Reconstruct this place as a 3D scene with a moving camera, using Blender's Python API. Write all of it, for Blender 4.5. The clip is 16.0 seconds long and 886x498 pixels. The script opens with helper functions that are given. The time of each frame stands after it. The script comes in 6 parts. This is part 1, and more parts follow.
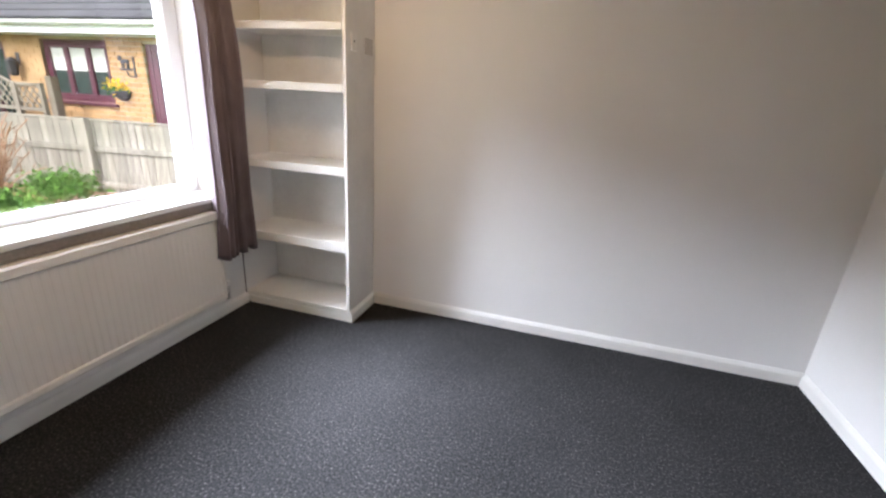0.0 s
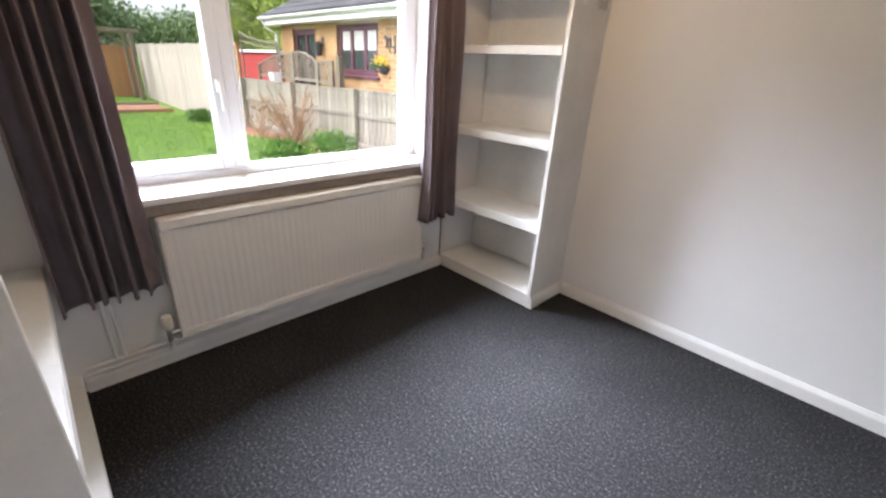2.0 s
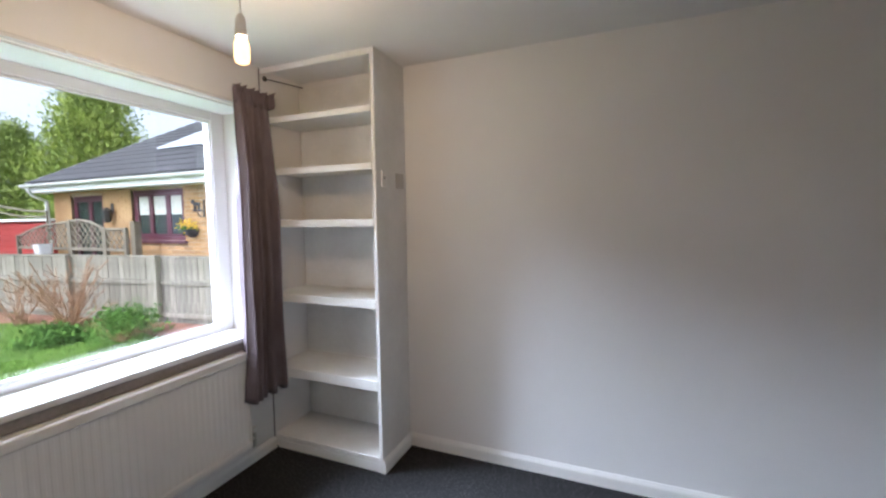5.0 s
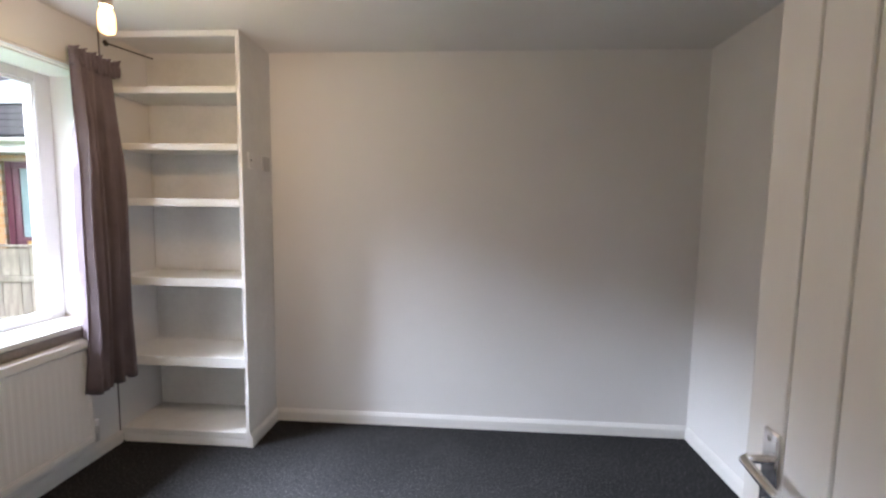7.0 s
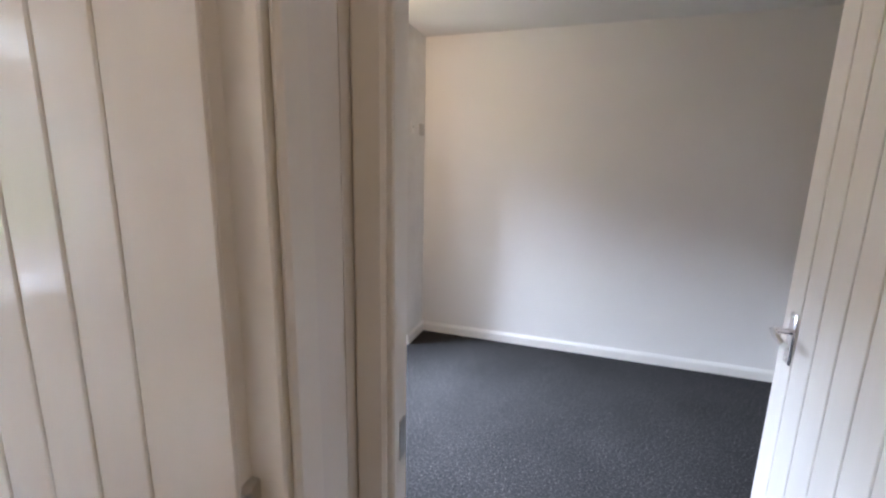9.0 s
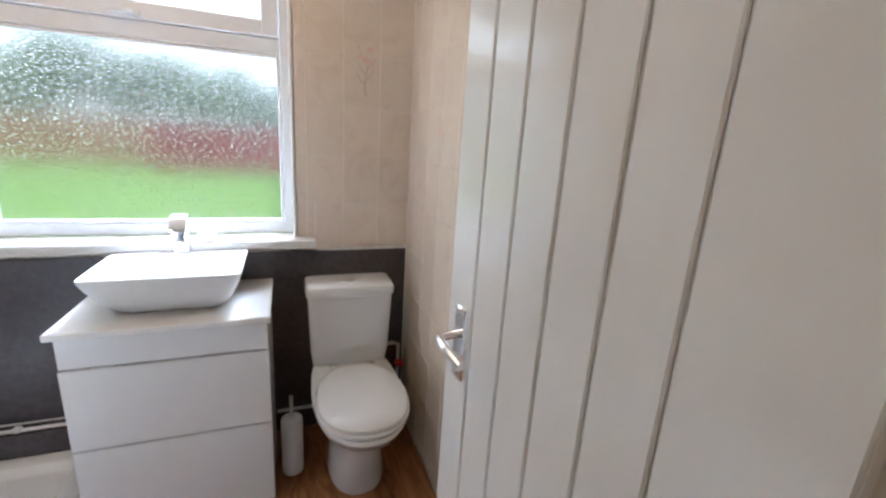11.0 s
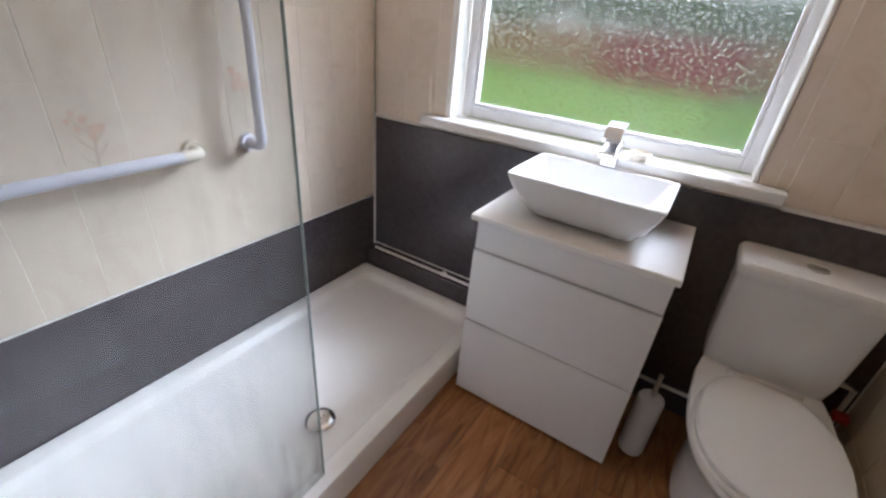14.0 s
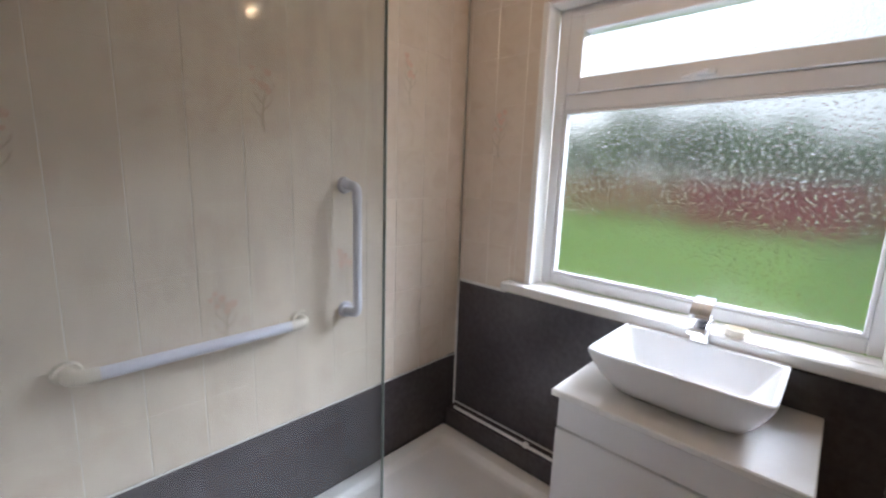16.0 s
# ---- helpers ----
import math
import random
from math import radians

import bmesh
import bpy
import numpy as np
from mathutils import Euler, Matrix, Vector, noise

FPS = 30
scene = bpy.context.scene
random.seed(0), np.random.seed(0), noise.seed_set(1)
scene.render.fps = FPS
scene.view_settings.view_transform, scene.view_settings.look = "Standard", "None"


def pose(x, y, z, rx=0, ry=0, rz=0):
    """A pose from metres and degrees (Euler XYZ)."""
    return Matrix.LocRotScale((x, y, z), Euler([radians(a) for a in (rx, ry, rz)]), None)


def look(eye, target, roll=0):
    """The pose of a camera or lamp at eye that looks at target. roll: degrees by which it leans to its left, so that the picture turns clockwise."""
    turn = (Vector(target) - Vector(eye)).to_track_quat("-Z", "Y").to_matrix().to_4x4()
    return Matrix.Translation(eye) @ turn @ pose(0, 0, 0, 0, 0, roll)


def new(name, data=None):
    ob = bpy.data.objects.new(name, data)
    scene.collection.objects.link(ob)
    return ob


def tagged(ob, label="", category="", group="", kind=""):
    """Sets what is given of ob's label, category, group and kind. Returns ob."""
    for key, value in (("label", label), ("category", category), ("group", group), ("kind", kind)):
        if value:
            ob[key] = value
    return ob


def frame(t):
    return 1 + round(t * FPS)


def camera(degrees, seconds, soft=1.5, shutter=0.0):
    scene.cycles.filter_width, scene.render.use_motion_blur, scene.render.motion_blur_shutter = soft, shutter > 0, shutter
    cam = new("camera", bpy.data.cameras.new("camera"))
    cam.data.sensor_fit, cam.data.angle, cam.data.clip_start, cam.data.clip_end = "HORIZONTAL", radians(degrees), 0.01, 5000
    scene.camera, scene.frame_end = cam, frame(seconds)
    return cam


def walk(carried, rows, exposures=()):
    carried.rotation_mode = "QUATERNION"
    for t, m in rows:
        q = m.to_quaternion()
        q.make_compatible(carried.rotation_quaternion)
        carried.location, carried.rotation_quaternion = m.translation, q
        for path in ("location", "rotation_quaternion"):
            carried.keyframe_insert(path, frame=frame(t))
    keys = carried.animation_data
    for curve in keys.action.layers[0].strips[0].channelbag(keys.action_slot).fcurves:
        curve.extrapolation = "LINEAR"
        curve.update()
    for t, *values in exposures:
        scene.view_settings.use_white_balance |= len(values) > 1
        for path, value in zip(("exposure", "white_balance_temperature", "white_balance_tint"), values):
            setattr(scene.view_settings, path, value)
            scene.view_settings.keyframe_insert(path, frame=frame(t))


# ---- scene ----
cam = camera(93.5, 16.0, soft=2.4)
EXPOSURES = ((0.0, 1.72, 6080, 13), (2.2, 1.7, 6100, 13), (4.0, 1.4, 5800, 12), (5.0, 1.3, 5580, 11), (7.3, 1.56, 5900, 13), (8.2, 1.83, 5700, 13), (10.3, 1.82, 5600, 10), (11.0, 1.62, 5450, 9), (12.0, 1.1, 5550, 10), (12.5, 0.95, 5580, 11), (13.0, 0.9, 5600, 12), (14.0, 1.0, 5850, 13), (16.0, 0.74, 5880, 13))
PATH = [
    (0, (1.973, -2.47, 1.344), (1.461, -0.646, 0.702), 3.6),
    (0.5, (1.981, -2.359, 1.33), (1.247, -0.652, 0.59), 4.1),
    (1, (1.982, -2.309, 1.308), (1.04, -0.744, 0.494), 4.6),
    (1.5, (1.971, -2.274, 1.296), (0.838, -0.86, 0.449), 4.1),
    (2, (1.947, -2.251, 1.298), (0.648, -0.953, 0.505), 3.1),
    (2.5, (1.934, -2.248, 1.321), (0.511, -1.012, 0.651), 2.0),
    (3, (1.927, -2.235, 1.349), (0.436, -1.004, 0.838), 0.9),
    (3.5, (1.932, -2.243, 1.389), (0.458, -0.939, 1.03), 0.1),
    (4, (1.95, -2.246, 1.414), (0.606, -0.786, 1.169), -0.5),
    (4.5, (1.957, -2.246, 1.428), (0.857, -0.586, 1.246), -0.9),
    (5, (1.971, -2.266, 1.429), (1.202, -0.426, 1.279), -0.8),
    (7.3, (2.05, -2.672, 1.375), (1.934, -0.684, 1.189), 0.9),
    (7.5, (2.074, -2.758, 1.375), (1.942, -0.772, 1.175), 0.9),
    (8, (2.078, -2.978, 1.355), (1.897, -1.004, 1.094), 1.2),
    (8.2, (2.05, -3.033, 1.365), (1.825, -1.068, 1.069), 1.3),
    (10.3, (1.906, -3.208, 1.37), (0.43, -1.946, 0.891), 2.2),
    (10.5, (1.834, -3.191, 1.361), (0.243, -2.077, 0.883), 2.9),
    (11, (1.702, -3.146, 1.361), (-0.105, -2.446, 0.866), 3.6),
    (11.5, (1.601, -3.095, 1.368), (-0.305, -2.794, 0.842), 3.8),
    (12, (1.539, -3.147, 1.365), (-0.372, -3.218, 0.782), 4.1),
    (12.5, (1.469, -3.2, 1.355), (-0.369, -3.576, 0.663), 4.3),
    (13, (1.416, -3.228, 1.331), (-0.312, -3.822, 0.517), 4.7),
    (13.5, (1.388, -3.258, 1.303), (-0.221, -4.006, 0.38), 5.2),
    (14, (1.378, -3.272, 1.275), (-0.139, -4.161, 0.321), 5.3),
    (14.5, (1.379, -3.261, 1.281), (-0.065, -4.318, 0.388), 4.5),
    (15, (1.383, -3.251, 1.309), (-0.028, -4.455, 0.562), 3.7),
    (15.5, (1.382, -3.249, 1.36), (-0.02, -4.562, 0.801), 2.7),
    (16, (1.387, -3.253, 1.39), (-0.038, -4.61, 1.033), 2.0),
]
walk(cam, [(t, look(eye, target, roll)) for t, eye, target, roll in PATH], EXPOSURES)

# ---- world, sun ----
world = bpy.data.worlds.new("overcast_sky")
scene.world = world
world.use_nodes = True
wn, wl = world.node_tree.nodes, world.node_tree.links
wn.clear()
sky = wn.new("ShaderNodeTexSky")
sky.sky_type = "NISHITA"
sky.sun_disc = False
sky.sun_elevation = radians(40)
sky.sun_rotation = radians(200)
sky.dust_density = 4.0
haze = wn.new("ShaderNodeHueSaturation")
haze.inputs["Saturation"].default_value = 0.22
back = wn.new("ShaderNodeBackground")
back.inputs["Strength"].default_value = 0.15
wout = wn.new("ShaderNodeOutputWorld")
wl.new(sky.outputs[0], haze.inputs["Color"])
wl.new(haze.outputs[0], back.inputs["Color"])
wl.new(back.outputs[0], wout.inputs["Surface"])
sun_data = bpy.data.lights.new("sun", "SUN")
sun_data.energy = 0.8
sun_data.angle = radians(25)
sun_data.color = (1.0, 0.96, 0.9)
sun = new("sun", sun_data)
sun.matrix_world = look((-8, -12, 14), (-6, 0, 0))

# added area lamps outside the two windows, out of view, boosting the upper sky's daylight
for nm, at, to, wide, high, power, spread in (("sky_fill_bedroom", (-3.0, -1.15, 4.0), (1.2, -0.95, 1.05), 3.2, 2.3, 400, 95), ("sky_fill_bathroom", (-2.8, -4.1, 3.95), (1.2, -3.2, 0.9), 1.4, 2.5, 2.5, 82)):
    ad = bpy.data.lights.new(nm, "AREA")
    ad.shape, ad.size, ad.size_y, ad.energy, ad.color = "RECTANGLE", wide, high, power, (0.88, 0.925, 1.0)
    ad.spread = radians(spread)
    al = new(nm, ad)
    al.matrix_world = look(at, to)

# ---- materials ----


def noise_node(nt, scale, detail=4.0, rough=0.55, coord="Object", stretch=None):
    tc = nt.nodes.new("ShaderNodeTexCoord")
    n = nt.nodes.new("ShaderNodeTexNoise")
    n.inputs["Scale"].default_value = scale
    n.inputs["Detail"].default_value = detail
    n.inputs["Roughness"].default_value = rough
    if stretch:
        mp = nt.nodes.new("ShaderNodeMapping")
        mp.inputs["Scale"].default_value = stretch
        nt.links.new(tc.outputs[coord], mp.inputs["Vector"])
        nt.links.new(mp.outputs[0], n.inputs["Vector"])
    else:
        nt.links.new(tc.outputs[coord], n.inputs["Vector"])
    return n


def ramp(nt, src, stops):
    r = nt.nodes.new("ShaderNodeValToRGB")
    while len(r.color_ramp.elements) < len(stops):
        r.color_ramp.elements.new(0.5)
    for e, (p, c) in zip(r.color_ramp.elements, stops):
        e.position = p
        e.color = (*c, 1) if len(c) == 3 else c
    nt.links.new(src, r.inputs[0])
    return r


def mixc(nt, fac, a, b, mode="MIX"):
    m = nt.nodes.new("ShaderNodeMix")
    m.data_type = "RGBA"
    m.blend_type = mode
    for sock, v in ((m.inputs[0], fac), (m.inputs[6], a), (m.inputs[7], b)):
        if isinstance(v, (int, float)):
            sock.default_value = v
        elif isinstance(v, tuple):
            sock.default_value = (*v, 1)
        else:
            nt.links.new(v, sock)
    return m.outputs[2]


def surface(name, color, rough=0.5, metal=0.0, vary=0.06, scale=3.0, grain=60.0, bump=0.08, spec=0.5, stretch=None, tint=None, rand=0.0, coat=0.0, dist=0.002):
    """A surface with slow blotches, fine grain and a little relief."""
    m = bpy.data.materials.new(name)
    m.use_nodes = True
    nt = m.node_tree
    p = nt.nodes["Principled BSDF"]
    lo = tuple(c * (1 - vary) for c in color)
    hi = tuple(min(1, c * (1 + vary)) for c in (tint or color))
    big = noise_node(nt, scale, 4, stretch=stretch)
    fine = noise_node(nt, grain, 3, stretch=stretch)
    c1 = ramp(nt, big.outputs[0], [(0.3, lo), (0.7, hi)]).outputs[0]
    c2 = mixc(nt, vary * 1.5, c1, ramp(nt, fine.outputs[0], [(0.35, (0.25,) * 3), (0.65, (0.85,) * 3)]).outputs[0], "OVERLAY")
    if rand:
        info = nt.nodes.new("ShaderNodeObjectInfo")
        rr = ramp(nt, info.outputs["Random"], [(0.0, (1 - rand,) * 3), (1.0, (1.0,) * 3)])
        c2 = mixc(nt, 1.0, c2, rr.outputs[0], "MULTIPLY")
    nt.links.new(c2, p.inputs["Base Color"])
    p.inputs["Roughness"].default_value = rough
    p.inputs["Metallic"].default_value = metal
    p.inputs["Specular IOR Level"].default_value = spec
    p.inputs["Coat Weight"].default_value = coat
    if bump:
        b = nt.nodes.new("ShaderNodeBump")
        b.inputs["Strength"].default_value = bump
        b.inputs["Distance"].default_value = dist
        nt.links.new(fine.outputs[0], b.inputs["Height"])
        nt.links.new(b.outputs[0], p.inputs["Normal"])
    return m


M = {}
M["paint"] = surface("wall_emulsion", (0.77, 0.76, 0.745), 0.8, vary=0.03, scale=1.2, grain=140, bump=0.12, spec=0.2)
M["ceiling"] = surface("ceiling_paint", (0.74, 0.73, 0.71), 0.85, vary=0.03, scale=1.5, grain=90, bump=0.25, spec=0.2)
M["gloss"] = surface("white_gloss_paint", (0.78, 0.77, 0.74), 0.32, vary=0.03, scale=4, grain=45, bump=0.06)
M["shelf"] = surface("shelf_paint", (0.74, 0.73, 0.70), 0.5, vary=0.06, scale=5, grain=50, bump=0.12)
M["upvc"] = surface("white_upvc", (0.72, 0.72, 0.73), 0.25, vary=0.03, scale=2, grain=20, bump=0.02)
M["sill"] = surface("sill_gloss", (0.70, 0.69, 0.67), 0.22, vary=0.03, scale=4, grain=30, bump=0.05)
# shade below the sill, put into the colour
M["taupe"] = surface("taupe_sill_shade", (0.24, 0.21, 0.19), 0.6, vary=0.12, scale=6, grain=60, bump=0.1)
M["radiator"] = surface("radiator_enamel", (0.76, 0.74, 0.70), 0.35, vary=0.02, scale=3, grain=30, bump=0.02)
M["door"] = surface("door_gloss", (0.80, 0.79, 0.77), 0.15, vary=0.03, scale=3, grain=25, bump=0.06, stretch=(1, 1, 0.15))
M["curtain"] = surface("curtain_cloth", (0.175, 0.145, 0.16), 0.9, vary=0.12, scale=6, grain=350, bump=0.5, spec=0.15)
M["hook"] = surface("hook_dark", (0.05, 0.04, 0.035), 0.5)
M["chrome"] = surface("chrome", (0.86, 0.86, 0.88), 0.16, metal=1.0, vary=0.02, bump=0.0)
M["satin"] = surface("satin_steel", (0.6, 0.59, 0.57), 0.28, metal=1.0, vary=0.04, bump=0.0)
M["black"] = surface("black_plastic", (0.02, 0.02, 0.02), 0.45)
M["cap"] = surface("lamp_cap", (0.62, 0.58, 0.54), 0.4, vary=0.05)
M["ceramic"] = surface("white_ceramic", (0.80, 0.80, 0.80), 0.07, vary=0.01, scale=2, grain=10, bump=0.0, coat=0.3)
M["vanity"] = surface("vanity_gloss", (0.80, 0.80, 0.80), 0.2, vary=0.015, scale=2, grain=15, bump=0.02)
M["slab"] = surface("vanity_top", (0.80, 0.79, 0.77), 0.05, vary=0.02, scale=6, grain=40, bump=0.01, coat=0.2)
M["tray"] = surface("tray_acrylic", (0.82, 0.80, 0.77), 0.25, vary=0.03, scale=5, grain=60, bump=0.04)
M["charcoal"] = surface("charcoal_panel", (0.072, 0.064, 0.071), 0.24, vary=0.12, scale=4, grain=40, bump=0.0)
M["seal"] = surface("white_sealant", (0.72, 0.70, 0.67), 0.5, vary=0.1, scale=20, grain=80, bump=0.1)
M["rail"] = surface("rail_plastic", (0.62, 0.62, 0.70), 0.35, vary=0.03, grain=80, bump=0.05)
M["railcream"] = surface("rail_end_cream", (0.66, 0.60, 0.50), 0.35, vary=0.04, grain=60, bump=0.03)
M["brush"] = surface("brush_plastic", (0.72, 0.71, 0.70), 0.35, vary=0.03)
M["redcap"] = surface("red_plastic", (0.45, 0.03, 0.02), 0.4)
M["grout"] = surface("grout", (0.77, 0.72, 0.64), 0.8, vary=0.10, scale=8, grain=120, bump=0.2)
M["fence"] = surface("weathered_fence", (0.27, 0.235, 0.185), 0.9, vary=0.22, scale=3, grain=30, bump=0.5, stretch=(4, 4, 0.6), rand=0.35, tint=(0.33, 0.30, 0.25))
M["fencetall"] = surface("pale_fence", (0.36, 0.315, 0.26), 0.9, vary=0.2, scale=2, grain=25, bump=0.5, stretch=(4, 4, 0.5), rand=0.25)
M["orange"] = surface("orange_fence", (0.42, 0.20, 0.09), 0.9, vary=0.2, scale=2, grain=25, bump=0.4, stretch=(4, 4, 0.5), rand=0.25)
M["greywood"] = surface("grey_wood", (0.15, 0.125, 0.09), 0.9, vary=0.2, scale=4, grain=40, bump=0.4)
M["palewood"] = surface("pale_grey_wood", (0.20, 0.172, 0.13), 0.9, vary=0.2, scale=4, grain=40, bump=0.3)
M["brick"] = surface("buff_brick", (0.50, 0.27, 0.10), 0.9, vary=0.2, scale=3, grain=40, bump=0.5, rand=0.35, tint=(0.56, 0.35, 0.17))
M["mortar"] = surface("mortar", (0.42, 0.33, 0.22), 0.95, vary=0.1, scale=6, grain=80, bump=0.3)
M["burgundy"] = surface("burgundy_frame", (0.085, 0.02, 0.035), 0.35, vary=0.05, grain=30, bump=0.03)
M["rooftile"] = surface("roof_tile", (0.085, 0.082, 0.088), 0.85, vary=0.2, scale=3, grain=50, bump=0.3, rand=0.3)
# pale base colour carries the sky's reflection on the roof
M["solar"] = surface("sky_glare_sheet", (0.62, 0.66, 0.72), 0.25, vary=0.03, bump=0.0)
M["gutter"] = surface("gutter_white", (0.78, 0.78, 0.78), 0.35, vary=0.04, bump=0.02)
M["blind"] = surface("net_curtain", (0.55, 0.55, 0.50), 0.9, vary=0.1, scale=12, grain=60, bump=0.1)
M["doorglass"] = surface("frosted_door_glass", (0.17, 0.25, 0.26), 0.5, vary=0.08, scale=8, grain=50, bump=0.1)
M["winglass"] = surface("dark_window_glass", (0.03, 0.045, 0.04), 0.05, vary=0.3, scale=2, bump=0.0)
M["brass"] = surface("brass", (0.75, 0.52, 0.15), 0.3, metal=0.8)
M["iron"] = surface("dark_iron", (0.03, 0.028, 0.03), 0.6)
M["yellow"] = surface("yellow_petals", (0.75, 0.50, 0.02), 0.7, vary=0.15)
M["redshed"] = surface("red_timber", (0.36, 0.035, 0.03), 0.8, vary=0.15, scale=2, grain=20, bump=0.2, stretch=(3, 3, 0.4), rand=0.15)
M["felt"] = surface("roof_felt", (0.12, 0.13, 0.12), 0.95, vary=0.15, scale=4, grain=60, bump=0.3)
M["bark"] = surface("bark", (0.10, 0.07, 0.045), 0.95, vary=0.25, scale=6, grain=40, bump=0.5)
M["twig"] = surface("bare_twigs", (0.33, 0.19, 0.11), 0.9, vary=0.2, scale=5, grain=40, bump=0.2)
M["soil"] = surface("bare_soil", (0.28, 0.13, 0.08), 0.95, vary=0.25, scale=4, grain=30, bump=0.5)
M["glassedge"] = surface("glass_edge", (0.32, 0.39, 0.36), 0.15, vary=0.05, bump=0.0)
M["plate"] = surface("grey_plate", (0.50, 0.48, 0.45), 0.45, vary=0.05)
# dark tone of the shadowed joint beside the bookcase
M["cable"] = surface("joint_line_grey", (0.12, 0.11, 0.105), 0.6, vary=0.05)
M["white"] = surface("white_plastic", (0.8, 0.8, 0.8), 0.4)


def foliage(name, dark, light):
    m = bpy.data.materials.new(name)
    m.use_nodes = True
    nt = m.node_tree
    p = nt.nodes["Principled BSDF"]
    g = nt.nodes.new("ShaderNodeNewGeometry")
    r = ramp(nt, g.outputs["Random Per Island"], [(0.0, dark), (1.0, light)])
    n = noise_node(nt, 1.2, 3)
    c = mixc(nt, 0.5, r.outputs[0], ramp(nt, n.outputs[0], [(0.35, dark), (0.65, light)]).outputs[0])
    nt.links.new(c, p.inputs["Base Color"])
    p.inputs["Roughness"].default_value = 0.7
    p.inputs["Specular IOR Level"].default_value = 0.2
    return m


M["conifer"] = foliage("conifer_leaves", (0.13, 0.20, 0.04), (0.46, 0.52, 0.12))
M["conifer2"] = foliage("dark_conifer_leaves", (0.11, 0.17, 0.045), (0.42, 0.48, 0.13))
M["hedge"] = foliage("hedge_leaves", (0.10, 0.16, 0.08), (0.28, 0.37, 0.17))
M["shrub"] = foliage("shrub_leaves", (0.04, 0.11, 0.015), (0.14, 0.26, 0.04))
M["blades"] = foliage("grass_blades", (0.08, 0.16, 0.025), (0.2, 0.32, 0.065))


def grass_material():
    m = bpy.data.materials.new("lawn")
    m.use_nodes = True
    nt = m.node_tree
    p = nt.nodes["Principled BSDF"]
    a, b = noise_node(nt, 0.7, 5), noise_node(nt, 25, 4)
    c = mixc(nt, 0.5, ramp(nt, a.outputs[0], [(0.3, (0.085, 0.16, 0.028)), (0.7, (0.17, 0.27, 0.055))]).outputs[0],
             ramp(nt, b.outputs[0], [(0.35, (0.06, 0.12, 0.02)), (0.65, (0.2, 0.30, 0.065))]).outputs[0])
    nt.links.new(c, p.inputs["Base Color"])
    p.inputs["Roughness"].default_value = 0.95
    p.inputs["Specular IOR Level"].default_value = 0.02
    bp = nt.nodes.new("ShaderNodeBump")
    bp.inputs["Strength"].default_value = 0.6
    bp.inputs["Distance"].default_value = 0.05
    nt.links.new(b.outputs[0], bp.inputs["Height"])
    nt.links.new(bp.outputs[0], p.inputs["Normal"])
    return m


M["lawn"] = grass_material()


def carpet_material():
    m = bpy.data.materials.new("charcoal_carpet")
    m.use_nodes = True
    nt = m.node_tree
    p = nt.nodes["Principled BSDF"]
    fleck, pile, wear = noise_node(nt, 100, 4, 0.8), noise_node(nt, 420, 2), noise_node(nt, 2.2, 4)
    c = ramp(nt, fleck.outputs[0], [(0.36, (0.013, 0.013, 0.0138)), (0.5, (0.022, 0.0218, 0.0228)), (0.57, (0.038, 0.037, 0.038)), (0.68, (0.12, 0.114, 0.11))]).outputs[0]
    c = mixc(nt, 0.35, c, ramp(nt, wear.outputs[0], [(0.3, (0.3,) * 3), (0.7, (0.7,) * 3)]).outputs[0], "OVERLAY")
    nt.links.new(c, p.inputs["Base Color"])
    p.inputs["Roughness"].default_value = 1.0
    p.inputs["Specular IOR Level"].default_value = 0.02
    p.inputs["Sheen Weight"].default_value = 0.03
    b = nt.nodes.new("ShaderNodeBump")
    b.inputs["Strength"].default_value = 0.35
    b.inputs["Distance"].default_value = 0.003
    nt.links.new(pile.outputs[0], b.inputs["Height"])
    nt.links.new(b.outputs[0], p.inputs["Normal"])
    return m


M["carpet"] = carpet_material()


def plank_material():
    m = bpy.data.materials.new("oak_vinyl")
    m.use_nodes = True
    nt = m.node_tree
    p = nt.nodes["Principled BSDF"]
    info = nt.nodes.new("ShaderNodeObjectInfo")
    tc = nt.nodes.new("ShaderNodeTexCoord")
    add = nt.nodes.new("ShaderNodeVectorMath")
    add.operation = "MULTIPLY_ADD"
    add.inputs[1].default_value = (2.6, 15, 1)
    mul = nt.nodes.new("ShaderNodeVectorMath")
    mul.operation = "SCALE"
    mul.inputs[0].default_value = (37, 91, 13)
    nt.links.new(info.outputs["Random"], mul.inputs["Scale"])
    nt.links.new(tc.outputs["Object"], add.inputs[0])
    nt.links.new(mul.outputs[0], add.inputs[2])
    g = nt.nodes.new("ShaderNodeTexNoise")
    g.inputs["Scale"].default_value = 1.6
    g.inputs["Detail"].default_value = 6
    g.inputs["Distortion"].default_value = 1.6
    nt.links.new(add.outputs[0], g.inputs["Vector"])
    c = ramp(nt, g.outputs[0], [(0.28, (0.17, 0.066, 0.022)), (0.5, (0.36, 0.155, 0.052)), (0.72, (0.47, 0.235, 0.09))]).outputs[0]
    c = mixc(nt, 1.0, c, ramp(nt, info.outputs["Random"], [(0, (0.72,) * 3), (1, (1.05, 1.0, 0.95))]).outputs[0], "MULTIPLY")
    nt.links.new(c, p.inputs["Base Color"])
    p.inputs["Roughness"].default_value = 0.42
    return m


M["oak"] = plank_material()


